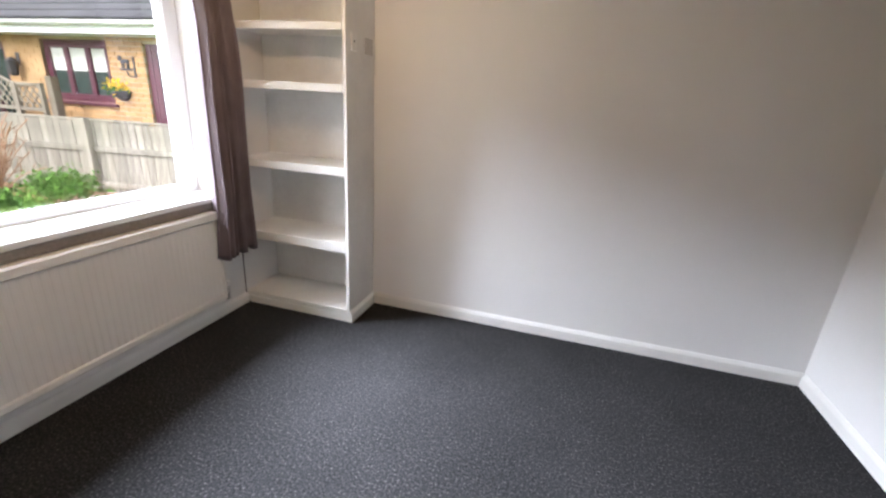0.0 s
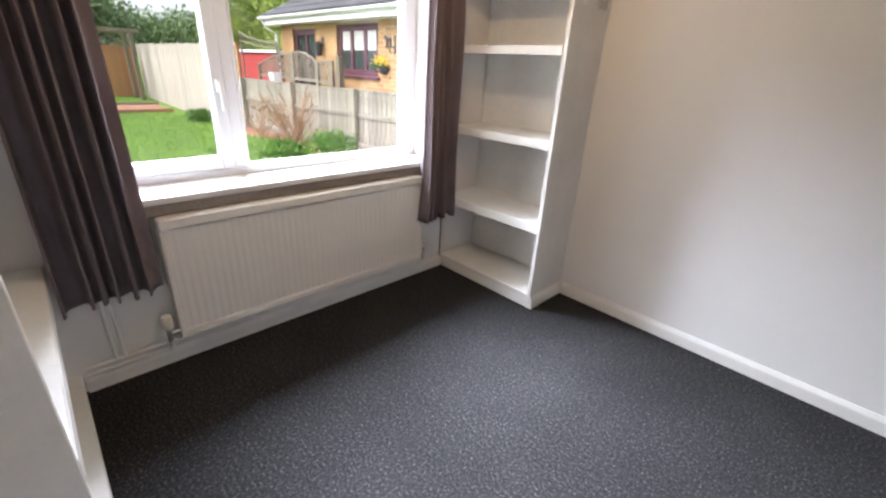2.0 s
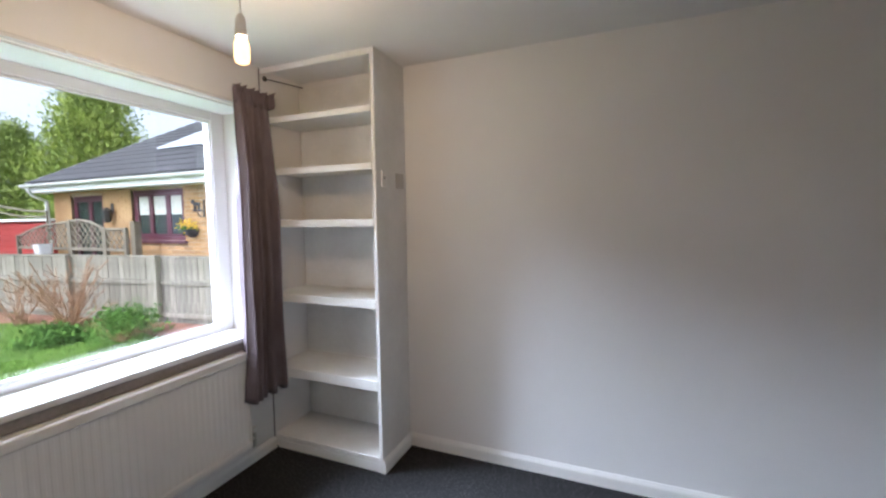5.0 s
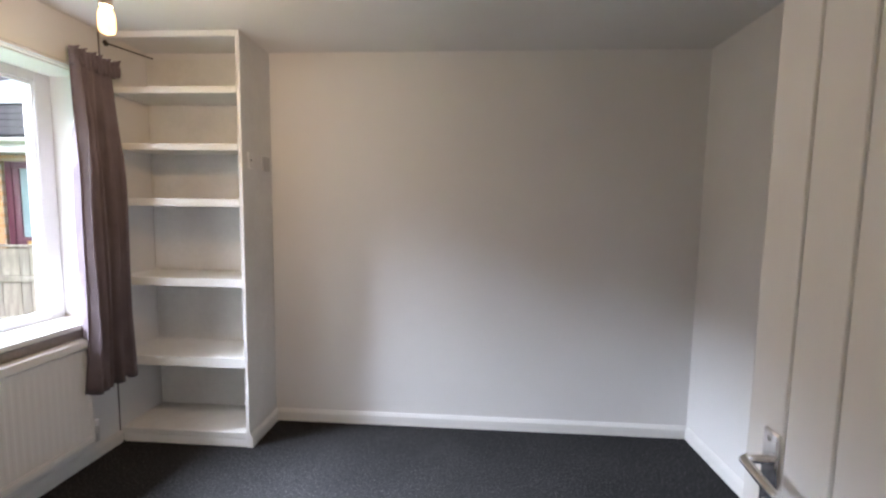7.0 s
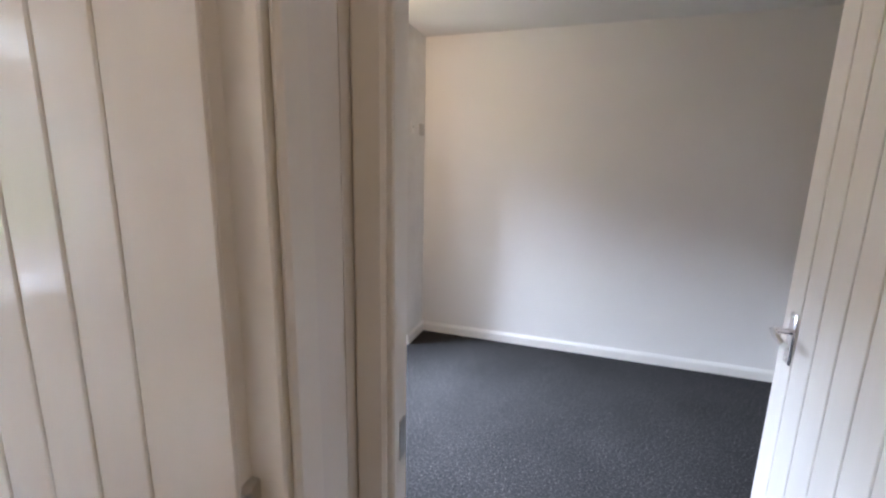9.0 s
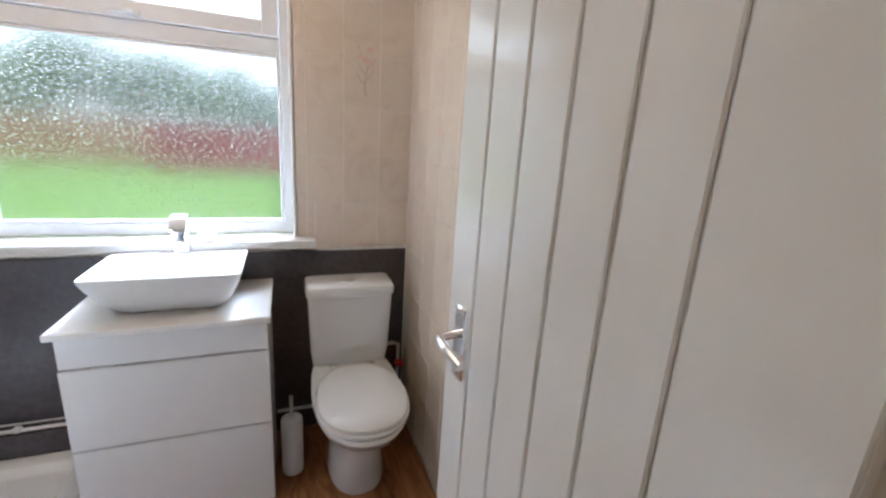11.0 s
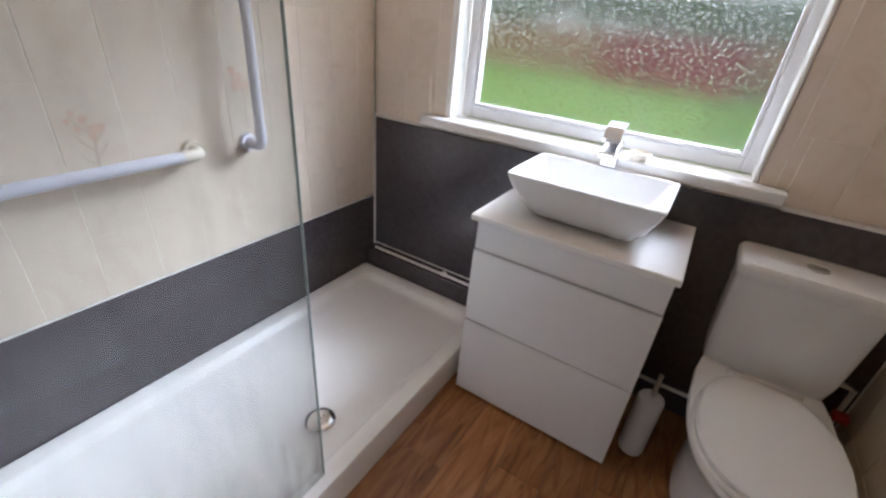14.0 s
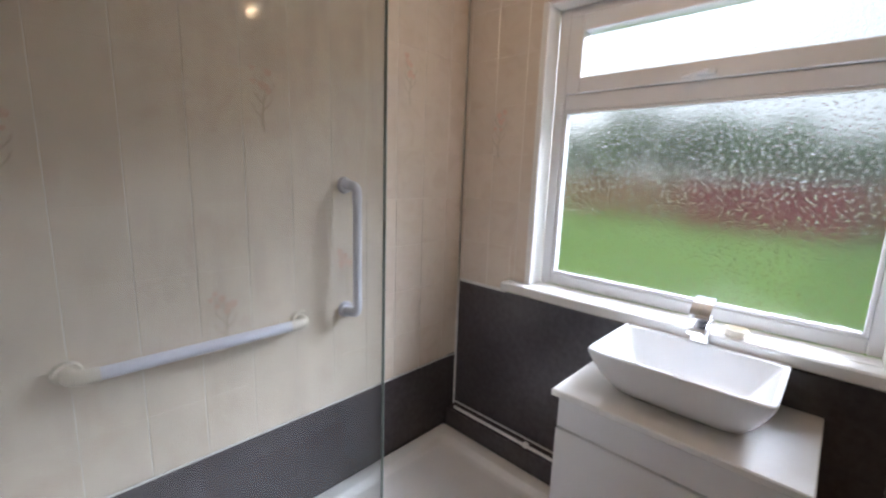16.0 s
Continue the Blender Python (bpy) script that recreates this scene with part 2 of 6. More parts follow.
def tile_material():
    """Glazed cream tile with faint grey-pink marbling, a little different from tile to tile."""
    m = bpy.data.materials.new("cream_marbled_tile")
    m.use_nodes = True
    nt = m.node_tree
    p = nt.nodes["Principled BSDF"]
    info = nt.nodes.new("ShaderNodeObjectInfo")
    tc = nt.nodes.new("ShaderNodeTexCoord")
    mul = nt.nodes.new("ShaderNodeVectorMath")
    mul.operation = "SCALE"
    mul.inputs[0].default_value = (17, 31, 53)
    add = nt.nodes.new("ShaderNodeVectorMath")
    nt.links.new(info.outputs["Random"], mul.inputs["Scale"])
    nt.links.new(tc.outputs["Object"], add.inputs[0])
    nt.links.new(mul.outputs[0], add.inputs[1])
    n = nt.nodes.new("ShaderNodeTexNoise")
    n.inputs["Scale"].default_value = 7
    n.inputs["Detail"].default_value = 5
    n.inputs["Distortion"].default_value = 1.6
    nt.links.new(add.outputs[0], n.inputs["Vector"])
    c = ramp(nt, n.outputs[0], [(0.28, (0.665, 0.56, 0.455)), (0.47, (0.71, 0.615, 0.51)), (0.56, (0.72, 0.628, 0.525)), (0.72, (0.69, 0.588, 0.483))]).outputs[0]
    c = mixc(nt, 1.0, c, ramp(nt, info.outputs["Random"], [(0, (0.95,) * 3), (1, (1.0,) * 3)]).outputs[0], "MULTIPLY")
    nt.links.new(c, p.inputs["Base Color"])
    p.inputs["Roughness"].default_value = 0.06
    w = noise_node(nt, 9, 2)
    b = nt.nodes.new("ShaderNodeBump")
    b.inputs["Strength"].default_value = 0.03
    b.inputs["Distance"].default_value = 0.003
    nt.links.new(w.outputs[0], b.inputs["Height"])
    nt.links.new(b.outputs[0], p.inputs["Normal"])
    return m


M["tile"] = tile_material()
M["motif_stem"] = surface("printed_stem", (0.55, 0.47, 0.37), 0.25, vary=0.1, bump=0.0)
M["motif_petal"] = surface("printed_petal", (0.68, 0.49, 0.39), 0.25, vary=0.1, bump=0.0)


def glass_material(name, rough, tint, bump_scale=0.0, strength=0.0):
    m = bpy.data.materials.new(name)
    m.use_nodes = True
    nt = m.node_tree
    nt.nodes.remove(nt.nodes["Principled BSDF"])
    out = nt.nodes["Material Output"]
    if rough == 0:
        t = nt.nodes.new("ShaderNodeBsdfTransparent")
        t.inputs[0].default_value = (*tint, 1)
        g = nt.nodes.new("ShaderNodeBsdfGlossy")
        g.inputs["Roughness"].default_value = 0.02
        x = nt.nodes.new("ShaderNodeMixShader")
        x.inputs[0].default_value = 0.035
        nt.links.new(t.outputs[0], x.inputs[1])
        nt.links.new(g.outputs[0], x.inputs[2])
        nt.links.new(x.outputs[0], out.inputs[0])
    else:
        g = nt.nodes.new("ShaderNodeBsdfGlass")
        g.inputs["Color"].default_value = (*tint, 1)
        g.inputs["Roughness"].default_value = rough
        g.inputs["IOR"].default_value = 1.35
        tc = nt.nodes.new("ShaderNodeTexCoord")
        n = nt.nodes.new("ShaderNodeTexVoronoi")
        n.inputs["Scale"].default_value = bump_scale
        n.inputs["Randomness"].default_value = 1.0
        nt.links.new(tc.outputs["Object"], n.inputs["Vector"])
        b = nt.nodes.new("ShaderNodeBump")
        b.inputs["Strength"].default_value = strength
        b.inputs["Distance"].default_value = 0.0006
        nt.links.new(n.outputs[0], b.inputs["Height"])
        nt.links.new(b.outputs[0], g.inputs["Normal"])
        # raised beads in the pattern: small clear lenses
        cell = nt.nodes.new("ShaderNodeTexVoronoi")
        cell.inputs["Scale"].default_value = 74
        mp = nt.nodes.new("ShaderNodeMapping")
        mp.inputs["Scale"].default_value = (1.0, 0.75, 1.25)
        nt.links.new(tc.outputs["Object"], mp.inputs["Vector"])
        nt.links.new(mp.outputs[0], cell.inputs["Vector"])
        lens = nt.nodes.new("ShaderNodeBump")
        lens.inputs["Strength"].default_value = 1.0
        lens.inputs["Distance"].default_value = 0.0055
        lens.invert = True
        nt.links.new(cell.outputs["Distance"], lens.inputs["Height"])
        bead = nt.nodes.new("ShaderNodeBsdfGlass")
        bead.inputs["Color"].default_value = (*tint, 1)
        bead.inputs["Roughness"].default_value = 0.06
        bead.inputs["IOR"].default_value = 1.4
        nt.links.new(lens.outputs[0], bead.inputs["Normal"])
        r = ramp(nt, cell.outputs["Distance"], [(0.20, (0.85,) * 3), (0.36, (0.0,) * 3)])
        x = nt.nodes.new("ShaderNodeMixShader")
        nt.links.new(r.outputs[0], x.inputs[0])
        nt.links.new(g.outputs[0], x.inputs[1])
        nt.links.new(bead.outputs[0], x.inputs[2])
        milk = nt.nodes.new("ShaderNodeBsdfTranslucent")
        milk.inputs[0].default_value = (0.92, 0.95, 1.0, 1)
        y = nt.nodes.new("ShaderNodeMixShader")
        y.inputs[0].default_value = 0.006
        nt.links.new(x.outputs[0], y.inputs[1])
        nt.links.new(milk.outputs[0], y.inputs[2])
        nt.links.new(y.outputs[0], out.inputs[0])
    return m


M["glass"] = glass_material("clear_glass", 0, (0.98, 0.99, 0.99))


def screen_material():
    """Clear glass with dried spray: pale streaks that run down the pane."""
    m = glass_material("shower_screen_glass", 0, (0.885, 0.90, 0.895))
    nt = m.node_tree
    out = nt.nodes["Material Output"]
    clear = out.inputs[0].links[0].from_node
    film = nt.nodes.new("ShaderNodeBsdfDiffuse")
    film.inputs[0].default_value = (0.36, 0.38, 0.385, 1)
    n = noise_node(nt, 5.0, 5, 0.65, stretch=(6, 6, 0.9))
    tc = nt.nodes.new("ShaderNodeTexCoord")
    sep = nt.nodes.new("ShaderNodeSeparateXYZ")
    nt.links.new(tc.outputs["Object"], sep.inputs[0])
    low = nt.nodes.new("ShaderNodeMapRange")
    low.inputs["From Min"].default_value, low.inputs["From Max"].default_value = 0.62, 0.08
    low.inputs["To Min"].default_value, low.inputs["To Max"].default_value = 0.0, 0.30
    nt.links.new(sep.outputs["Z"], low.inputs["Value"])
    add = nt.nodes.new("ShaderNodeMath")
    add.operation = "ADD"
    nt.links.new(n.outputs[0], add.inputs[0])
    nt.links.new(low.outputs[0], add.inputs[1])
    r = ramp(nt, add.outputs[0], [(0.48, (0.06,) * 3), (0.70, (0.11,) * 3), (0.92, (0.30,) * 3)])
    x = nt.nodes.new("ShaderNodeMixShader")
    nt.links.new(r.outputs[0], x.inputs[0])
    nt.links.new(clear.outputs[0], x.inputs[1])
    nt.links.new(film.outputs[0], x.inputs[2])
    nt.links.new(x.outputs[0], out.inputs[0])
    return m


M["screen"] = screen_material()
M["frosted"] = glass_material("stippled_glass", 0.19, (0.98, 1.0, 0.99), 60, 0.6)


def bulb_material():
    m = bpy.data.materials.new("lit_bulb")
    m.use_nodes = True
    p = m.node_tree.nodes["Principled BSDF"]
    p.inputs["Base Color"].default_value = (1, 0.9, 0.75, 1)
    p.inputs["Emission Color"].default_value = (1.0, 0.52, 0.20, 1)
    p.inputs["Emission Strength"].default_value = 1.3
    return m


M["bulb"] = bulb_material()

# ---- mesh helpers ----


def box(bm, a, b, bev=0.0, m=None, seg=1):
    """An axis-aligned box between two corners, added to bm."""
    x0, x1 = sorted((a[0], b[0]))
    y0, y1 = sorted((a[1], b[1]))
    z0, z1 = sorted((a[2], b[2]))
    vs = [bm.verts.new((x, y, z)) for x in (x0, x1) for y in (y0, y1) for z in (z0, z1)]
    fs = [bm.faces.new([vs[i] for i in f]) for f in ((0, 1, 3, 2), (4, 6, 7, 5), (0, 4, 5, 1), (2, 3, 7, 6), (0, 2, 6, 4), (1, 5, 7, 3))]
    if bev:
        es = list({e for f in fs for e in f.edges})
        r = bmesh.ops.bevel(bm, geom=es, offset=bev, segments=seg, affect="EDGES", profile=0.6)
        vs = list({v for v in r["verts"]} | {v for v in vs if v.is_valid})
    if m is not None:
        bmesh.ops.transform(bm, matrix=m, verts=[v for v in vs if v.is_valid])
    return bm


def boxes(*items, bev=0.0):
    bm = bmesh.new()
    for a, b in items:
        box(bm, a, b, bev)
    return bm


def cyl(bm, p, q, r, n=16, r2=None, caps=True):
    """A cylinder or cone from p to q."""
    p, q = Vector(p), Vector(q)
    d = q - p
    m = Matrix.Translation((p + q) / 2) @ d.to_track_quat("Z", "Y").to_matrix().to_4x4()
    bmesh.ops.create_cone(bm, cap_ends=caps, segments=n, radius1=r, radius2=r if r2 is None else r2, depth=d.length, matrix=m)
    return bm


def tube(bm, pts, r, n=10):
    """A round bar along a polyline, one smooth sweep."""
    pts = [Vector(p) for p in pts]
    rings = []
    for i, p in enumerate(pts):
        d = (pts[min(i + 1, len(pts) - 1)] - pts[max(i - 1, 0)]).normalized()
        u = d.orthogonal().normalized() if i == 0 else (u - d * u.dot(d)).normalized()
        v = d.cross(u)
        rings.append([bm.verts.new(p + (u * math.cos(a) + v * math.sin(a)) * r) for a in (2 * math.pi * k / n for k in range(n))])
    for s, t in zip(rings, rings[1:]):
        for k in range(n):
            bm.faces.new((s[k], s[(k + 1) % n], t[(k + 1) % n], t[k]))
    bm.faces.new(rings[0][::-1])
    bm.faces.new(rings[-1])
    return bm


def lathe(bm, prof, centre, n=32):
    """A solid of revolution about z from (radius, z) pairs."""
    rings = []
    for r, z in prof:
        rings.append([bm.verts.new((centre[0] + r * math.cos(2 * math.pi * k / n), centre[1] + r * math.sin(2 * math.pi * k / n), centre[2] + z)) for k in range(n)])
    for s, t in zip(rings, rings[1:]):
        for k in range(n):
            bm.faces.new((s[k], s[(k + 1) % n], t[(k + 1) % n], t[k]))
    bm.faces.new(rings[0][::-1])
    bm.faces.new(rings[-1])
    return bm


def loft(bm, rings, close=True):
    """Skins closed rings of equal count."""
    vr = [[bm.verts.new(p) for p in ring] for ring in rings]
    for s, t in zip(vr, vr[1:]):
        for k in range(len(s)):
            bm.faces.new((s[k], s[(k + 1) % len(s)], t[(k + 1) % len(s)], t[k]))
    if close:
        bm.faces.new(vr[0][::-1])
        bm.faces.new(vr[-1])
    return bm


def mesh_of(name, bm, mat, smooth=False):
    bmesh.ops.recalc_face_normals(bm, faces=bm.faces)
    me = bpy.data.meshes.new(name)
    bm.to_mesh(me)
    bm.free()
    me.materials.append(mat)
    if smooth:
        me.polygons.foreach_set("use_smooth", [True] * len(me.polygons))
        me.set_sharp_from_angle(angle=radians(38))
    return me


BASE = {}


def part(name, bm, mat, parent, label="", smooth=False):
    ob = new(name, mesh_of(name, bm, mat, smooth))
    ob.parent = parent
    ob.matrix_parent_inverse = Matrix.Translation(BASE.get(parent.name, Vector())).inverted()
    if label:
        ob["label"] = label
    return ob


def piece(name, me, parent, m):
    ob = new(name, me)
    ob.parent = parent
    ob.matrix_basis = m
    return ob


def thing(name, label, category, group="", at=(0, 0, 0)):
    ob = new(name)
    ob.empty_display_size = 0.1
    ob.location = at
    BASE[ob.name] = Vector(at)
    return tagged(ob, label, category, group)


def structure(name, bm, mat, label, category, smooth=False):
    return tagged(new(name, mesh_of(name, bm, mat, smooth)), label, category, kind="structure")

# ---- plan ----
CEIL = 2.325
BX = -0.13        # bathroom window wall, inner face
RIGHT = 3.39      # bedroom's right wall
SOUTH = -2.51     # bedroom's door wall, inner face
BATH_N, BATH_S = -2.6205, -4.585
BATH_E = 1.56     # bathroom door wall, inner face
HALL_W, HALL_E, HALL_S = 1.64, 2.95, -4.30
GROUND = -0.15
OUT = -0.32       # outer face of the window wall

# ---- large structure ----
floor = structure("floor", boxes(((OUT, -0.0, -0.12), (RIGHT + 0.1, SOUTH - 0.05, 0.0)), ((HALL_W, SOUTH - 0.05, -0.12), (HALL_E, HALL_S, 0.0))), M["carpet"],
                  "charcoal fitted carpet with pale flecks", "floor")

# bedroom window wall with its opening, and bathroom window wall with its opening
WY0, WY1, WZ0, WZ1 = -2.13, -0.435, 0.745, 2.055
VY0, VY1, VZ0, VZ1 = -4.205, -3.105, 0.90, 2.05
structure("wall_west", boxes(
    ((OUT, 0.1, -0.3), (0, WY1, CEIL)), ((OUT, WY0, -0.3), (0, SOUTH - 0.096, CEIL)),
    ((OUT, WY0, -0.3), (0, WY1, WZ0)), ((OUT, WY0, WZ1), (0, WY1, CEIL))), M["paint"],
    "off-white painted plaster wall with a window opening", "wall")
structure("wall_north", boxes(((0, 0, -0.1), (RIGHT + 0.1, 0.1, CEIL))), M["paint"], "plain off-white painted plaster wall", "wall")
structure("wall_east", boxes(((RIGHT, 0, -0.1), (RIGHT + 0.1, SOUTH - 0.096, CEIL))), M["paint"], "plain off-white painted plaster wall", "wall")
DX0, DX1, DH = 1.680, 2.58, 2.04
HALL_T = 0.057    # partition at the bedroom doorway
structure("wall_south", boxes(
    ((0, SOUTH, 0), (HALL_W, SOUTH - 0.096, CEIL)), ((HALL_W, SOUTH, 0), (DX0, SOUTH - HALL_T, CEIL)), ((DX1, SOUTH, 0), (RIGHT, SOUTH - HALL_T, CEIL)), ((DX0, SOUTH, DH), (DX1, SOUTH - HALL_T, CEIL))), M["paint"],
    "off-white painted partition wall with a doorway", "wall")
EY0, EY1 = -3.44, -2.735
structure("wall_bath_east", boxes(
    ((BATH_E, SOUTH - 0.098, 0), (HALL_W, EY1, CEIL)), ((BATH_E, EY0, 0), (HALL_W, BATH_S - 0.1, CEIL)), ((BATH_E, EY0, DH), (HALL_W, EY1, CEIL))), M["paint"],
    "cream painted partition wall with a narrow doorway", "wall")
structure("wall_hall_east", boxes(((HALL_E, SOUTH - HALL_T - 0.002, -0.1), (HALL_E + 0.1, HALL_S - 0.1, CEIL))), M["paint"], "plain painted hall wall", "wall")
structure("wall_hall_south", boxes(((HALL_W, HALL_S, -0.1), (HALL_E, HALL_S - 0.1, CEIL))), M["paint"], "plain painted hall wall", "wall")
structure("ceiling", boxes(((OUT, 0.1, CEIL), (RIGHT + 0.1, SOUTH - 0.096, CEIL + 0.12)), ((OUT, SOUTH - 0.097, CEIL), (HALL_E + 0.1, BATH_S - 0.1, CEIL + 0.12))), M["ceiling"],
          "flat off-white painted plaster ceiling", "ceiling")

wall_bw = structure("wall_bath_west", boxes(
    ((OUT, BATH_N, -0.3), (BX - 0.010, VY1, CEIL)), ((OUT, VY0, -0.3), (BX - 0.010, BATH_S, CEIL)),
    ((OUT, VY0, -0.3), (BX - 0.010, VY1, VZ0)), ((OUT, VY0, VZ1), (BX - 0.010, VY1, CEIL))), M["grout"],
    "bathroom outer wall with cream marbled tiles round a window", "wall")
wall_bs = structure("wall_bath_south", boxes(((OUT, BATH_S - 0.010, -0.3), (BATH_E, BATH_S - 0.11, CEIL))), M["grout"],
                    "bathroom wall of cream marbled tiles with flower sprigs", "wall")
wall_bn = structure("wall_bath_north", boxes(((BX - 0.010, SOUTH - 0.0965, -0.1), (BATH_E, SOUTH - 0.1015, CEIL))), M["grout"],
                    "bathroom wall of cream marbled tiles", "wall")


# ---- skirting boards ----
def skirting(name, p, q, inward, h=0.078, t=0.015):
    """A moulded board from p to q on the floor; inward: the way into the room."""
    p, q, n = Vector((*p, 0)), Vector((*q, 0)), Vector((*inward, 0))
    prof = [(0, 0), (t, 0), (t, h * 0.72), (t * 0.75, h * 0.84), (t * 0.45, h * 0.93), (t * 0.4, h), (0, h)]
    bm = bmesh.new()
    loft(bm, [[e + n * a + Vector((0, 0, z)) for a, z in prof] for e in (p, q)])
    return structure(name, bm, M["gloss"], "white gloss painted skirting board", "skirting")


UX, UY = 0.785, -0.34       # shelf unit's outer corner
skirting("baseboard_north", (UX + 0.015, -0.0), (RIGHT, -0.0), (0, -1))
skirting("baseboard_east", (RIGHT, -0.016), (RIGHT, SOUTH + 0.0), (-1, 0))
skirting("baseboard_west", (0, UY), (0, -2.33), (1, 0), h=0.07)
skirting("baseboard_unit", (UX, UY + 0.002), (UX, -0.0), (1, 0))
skirting("baseboard_south", (DX1 + 0.075, SOUTH), (RIGHT - 0.016, SOUTH), (0, 1))


# ---- built-in bookcases ----
def bookcase(name, x1, y_front, y_back, tops, thick, label):
    """Fixed shelves between the window wall and one upright, on a boxed plinth, under a fascia at the ceiling."""
    s = 1 if y_back > y_front else -1
    b = thing(name, label, "bookcase", at=(x1 / 2, (y_front + y_back) / 2, 0))
    part("side_panel", boxes(((x1 - 0.022, y_front, 0.0), (x1, y_back - s * 0.001, CEIL - 0.002)), bev=0.002), M["shelf"], b, "white painted upright with a raw front edge")
    part("back_panel", boxes(((0.004, y_back - s * 0.008, 0.09), (x1 - 0.024, y_back - s * 0.001, CEIL - 0.04))), M["shelf"], b)
    part("plinth", boxes(((0.017, y_front + s * 0.004, 0.0), (x1 - 0.023, y_front + s * 0.022, 0.052)), bev=0.002), M["gloss"], b)
    part("bottom_board", boxes(((0.002, y_front + s * 0.001, 0.054), (x1 - 0.023, y_back - s * 0.009, 0.088)), bev=0.003), M["shelf"], b)
    part("fascia", boxes(((0.002, y_front + s * 0.001, CEIL - 0.035), (x1 - 0.023, y_front + s * 0.02, CEIL - 0.002)), bev=0.002), M["gloss"], b)
    for z, t in zip(tops, thick):
        sh = part("shelf", boxes(((0.003, y_front + s * 0.003, z - 0.018), (x1 - 0.023, y_back - s * 0.009, z)), bev=0.001), M["shelf"], b)
        part("lipping", boxes(((0.003, y_front - s * 0.001, z - t), (x1 - 0.0235, y_front + s * 0.0025, z + 0.0005)), bev=0.0008), M["gloss"], sh)
    return b


case = bookcase("bookcase", UX, UY, 0.0, (2.03, 1.728, 1.428, 0.982, 0.527), (0.034, 0.036, 0.042, 0.045, 0.055), "empty white painted built-in bookcase beside the window")
# shadow gap between bookcase and wall, drawn as a thin dark cord
cb = thing("cable", "thin dark grey line for the shadowed joint beside the bookcase", "cable", at=(0.004, UY - 0.006, 0.08))
part("run", tube(bmesh.new(), [(0.0045, UY - 0.005, CEIL - 0.003), (0.0045, UY - 0.007, 1.5), (0.0045, UY - 0.005, 0.8), (0.0045, UY - 0.006, 0.072)], 0.0035, 6), M["cable"], cb, smooth=True)
bookcase("bookcase", 1.10, -2.335, SOUTH, (2.03, 1.728, 1.46, 1.03, 0.578), (0.034, 0.036, 0.042, 0.045, 0.055), "empty white painted built-in bookcase beside the door")
bm = cyl(bmesh.new(), (0.004, -0.30, 2.275), (0.15, -0.14, 2.245), 0.004, 8)
hr = thing("hanging_rod", "thin dark metal rod fixed inside the bookcase", "rod", at=(0.15, -0.2, 2.2))
part("bar", bm, M["hook"], hr, smooth=True)
part("flange", cyl(bmesh.new(), (0.001, -0.30, 2.275), (0.006, -0.30, 2.275), 0.016, 14), M["hook"], hr, smooth=True)

# wall plates on the bookcase's side
sw = thing("blank_plate", "square grey blanking plate on the bookcase side", "plate", at=(UX, -0.085, 1.60))
part("plate", boxes(((UX, -0.128, 1.602), (UX + 0.009, -0.042, 1.688)), bev=0.002), M["plate"], sw)
sw = thing("thermostat_plate", "narrow white plate with a dark round hole", "plate", at=(UX, -0.26, 1.60))
part("plate", boxes(((UX, -0.285, 1.602), (UX + 0.008, -0.235, 1.69)), bev=0.002), M["gloss"], sw)
part("hole", cyl(bmesh.new(), (UX + 0.007, -0.262, 1.650), (UX + 0.0088, -0.262, 1.650), 0.006, 12), M["black"], sw)


# ---- windows ----
def bar_frame(x0, x1, y0, y1, z0, z1, w, bev=0.004):
    """Four bars round an opening."""
    return boxes(((x0, y0, z0), (x1, y0 + w, z1)), ((x0, y1 - w, z0), (x1, y1, z1)), ((x0, y0 + w, z0), (x1, y1 - w, z0 + w)), ((x0, y0 + w, z1 - w), (x1, y1 - w, z1)), bev=bev)


def pane(name, x, y0, y1, z0, z1, mat, parent):
    ob = part(name, boxes(((x - 0.003, y0, z0), (x + 0.003, y1, z1))), mat, parent)
    ob.visible_shadow = False
    return ob


def catch(y, z, x, parent, vertical):
    bm = bmesh.new()
    if vertical:
        box(bm, (x, y - 0.011, z - 0.02), (x + 0.014, y + 0.011, z + 0.035), 0.003)
        tube(bm, [(x + 0.02, y, z + 0.02), (x + 0.038, y, z + 0.0), (x + 0.042, y, z - 0.05), (x + 0.036, y, z - 0.095)], 0.008, 10)
    else:
        box(bm, (x, y - 0.04, z - 0.010), (x + 0.014, y + 0.015, z + 0.010), 0.003)
        tube(bm, [(x + 0.014, y - 0.01, z), (x + 0.032, y - 0.03, z - 0.005), (x + 0.034, y - 0.075, z - 0.012)], 0.007, 10)
    part("window_catch", bm, M["upvc"], parent, smooth=True)


FX0, FX1 = -0.27, -0.195
win = tagged(new("window_1"), "white double-glazed window with an opening side light", "window", kind="structure")
part("window_frame", boxes(((FX0, WY0 + 0.001, WZ0 + 0.012), (FX1, WY0 + 0.053, WZ1 - 0.001)), ((FX0, WY1 - 0.084, WZ0 + 0.012), (FX1, WY1 - 0.001, WZ1 - 0.001)),
                           ((FX0, WY0 + 0.053, WZ0 + 0.012), (FX1, WY1 - 0.084, WZ0 + 0.064)), ((FX0, WY0 + 0.053, WZ1 - 0.053), (FX1, WY1 - 0.084, WZ1 - 0.001)), bev=0.004), M["upvc"], win)
part("mullion", boxes(((FX0, -1.565, WZ0 + 0.065), (FX1 - 0.001, -1.508, WZ1 - 0.054)), bev=0.004), M["upvc"], win)
part("transom", boxes(((FX0, WY0 + 0.054, 1.655), (FX1 - 0.001, -1.566, 1.705)), bev=0.004), M["upvc"], win)
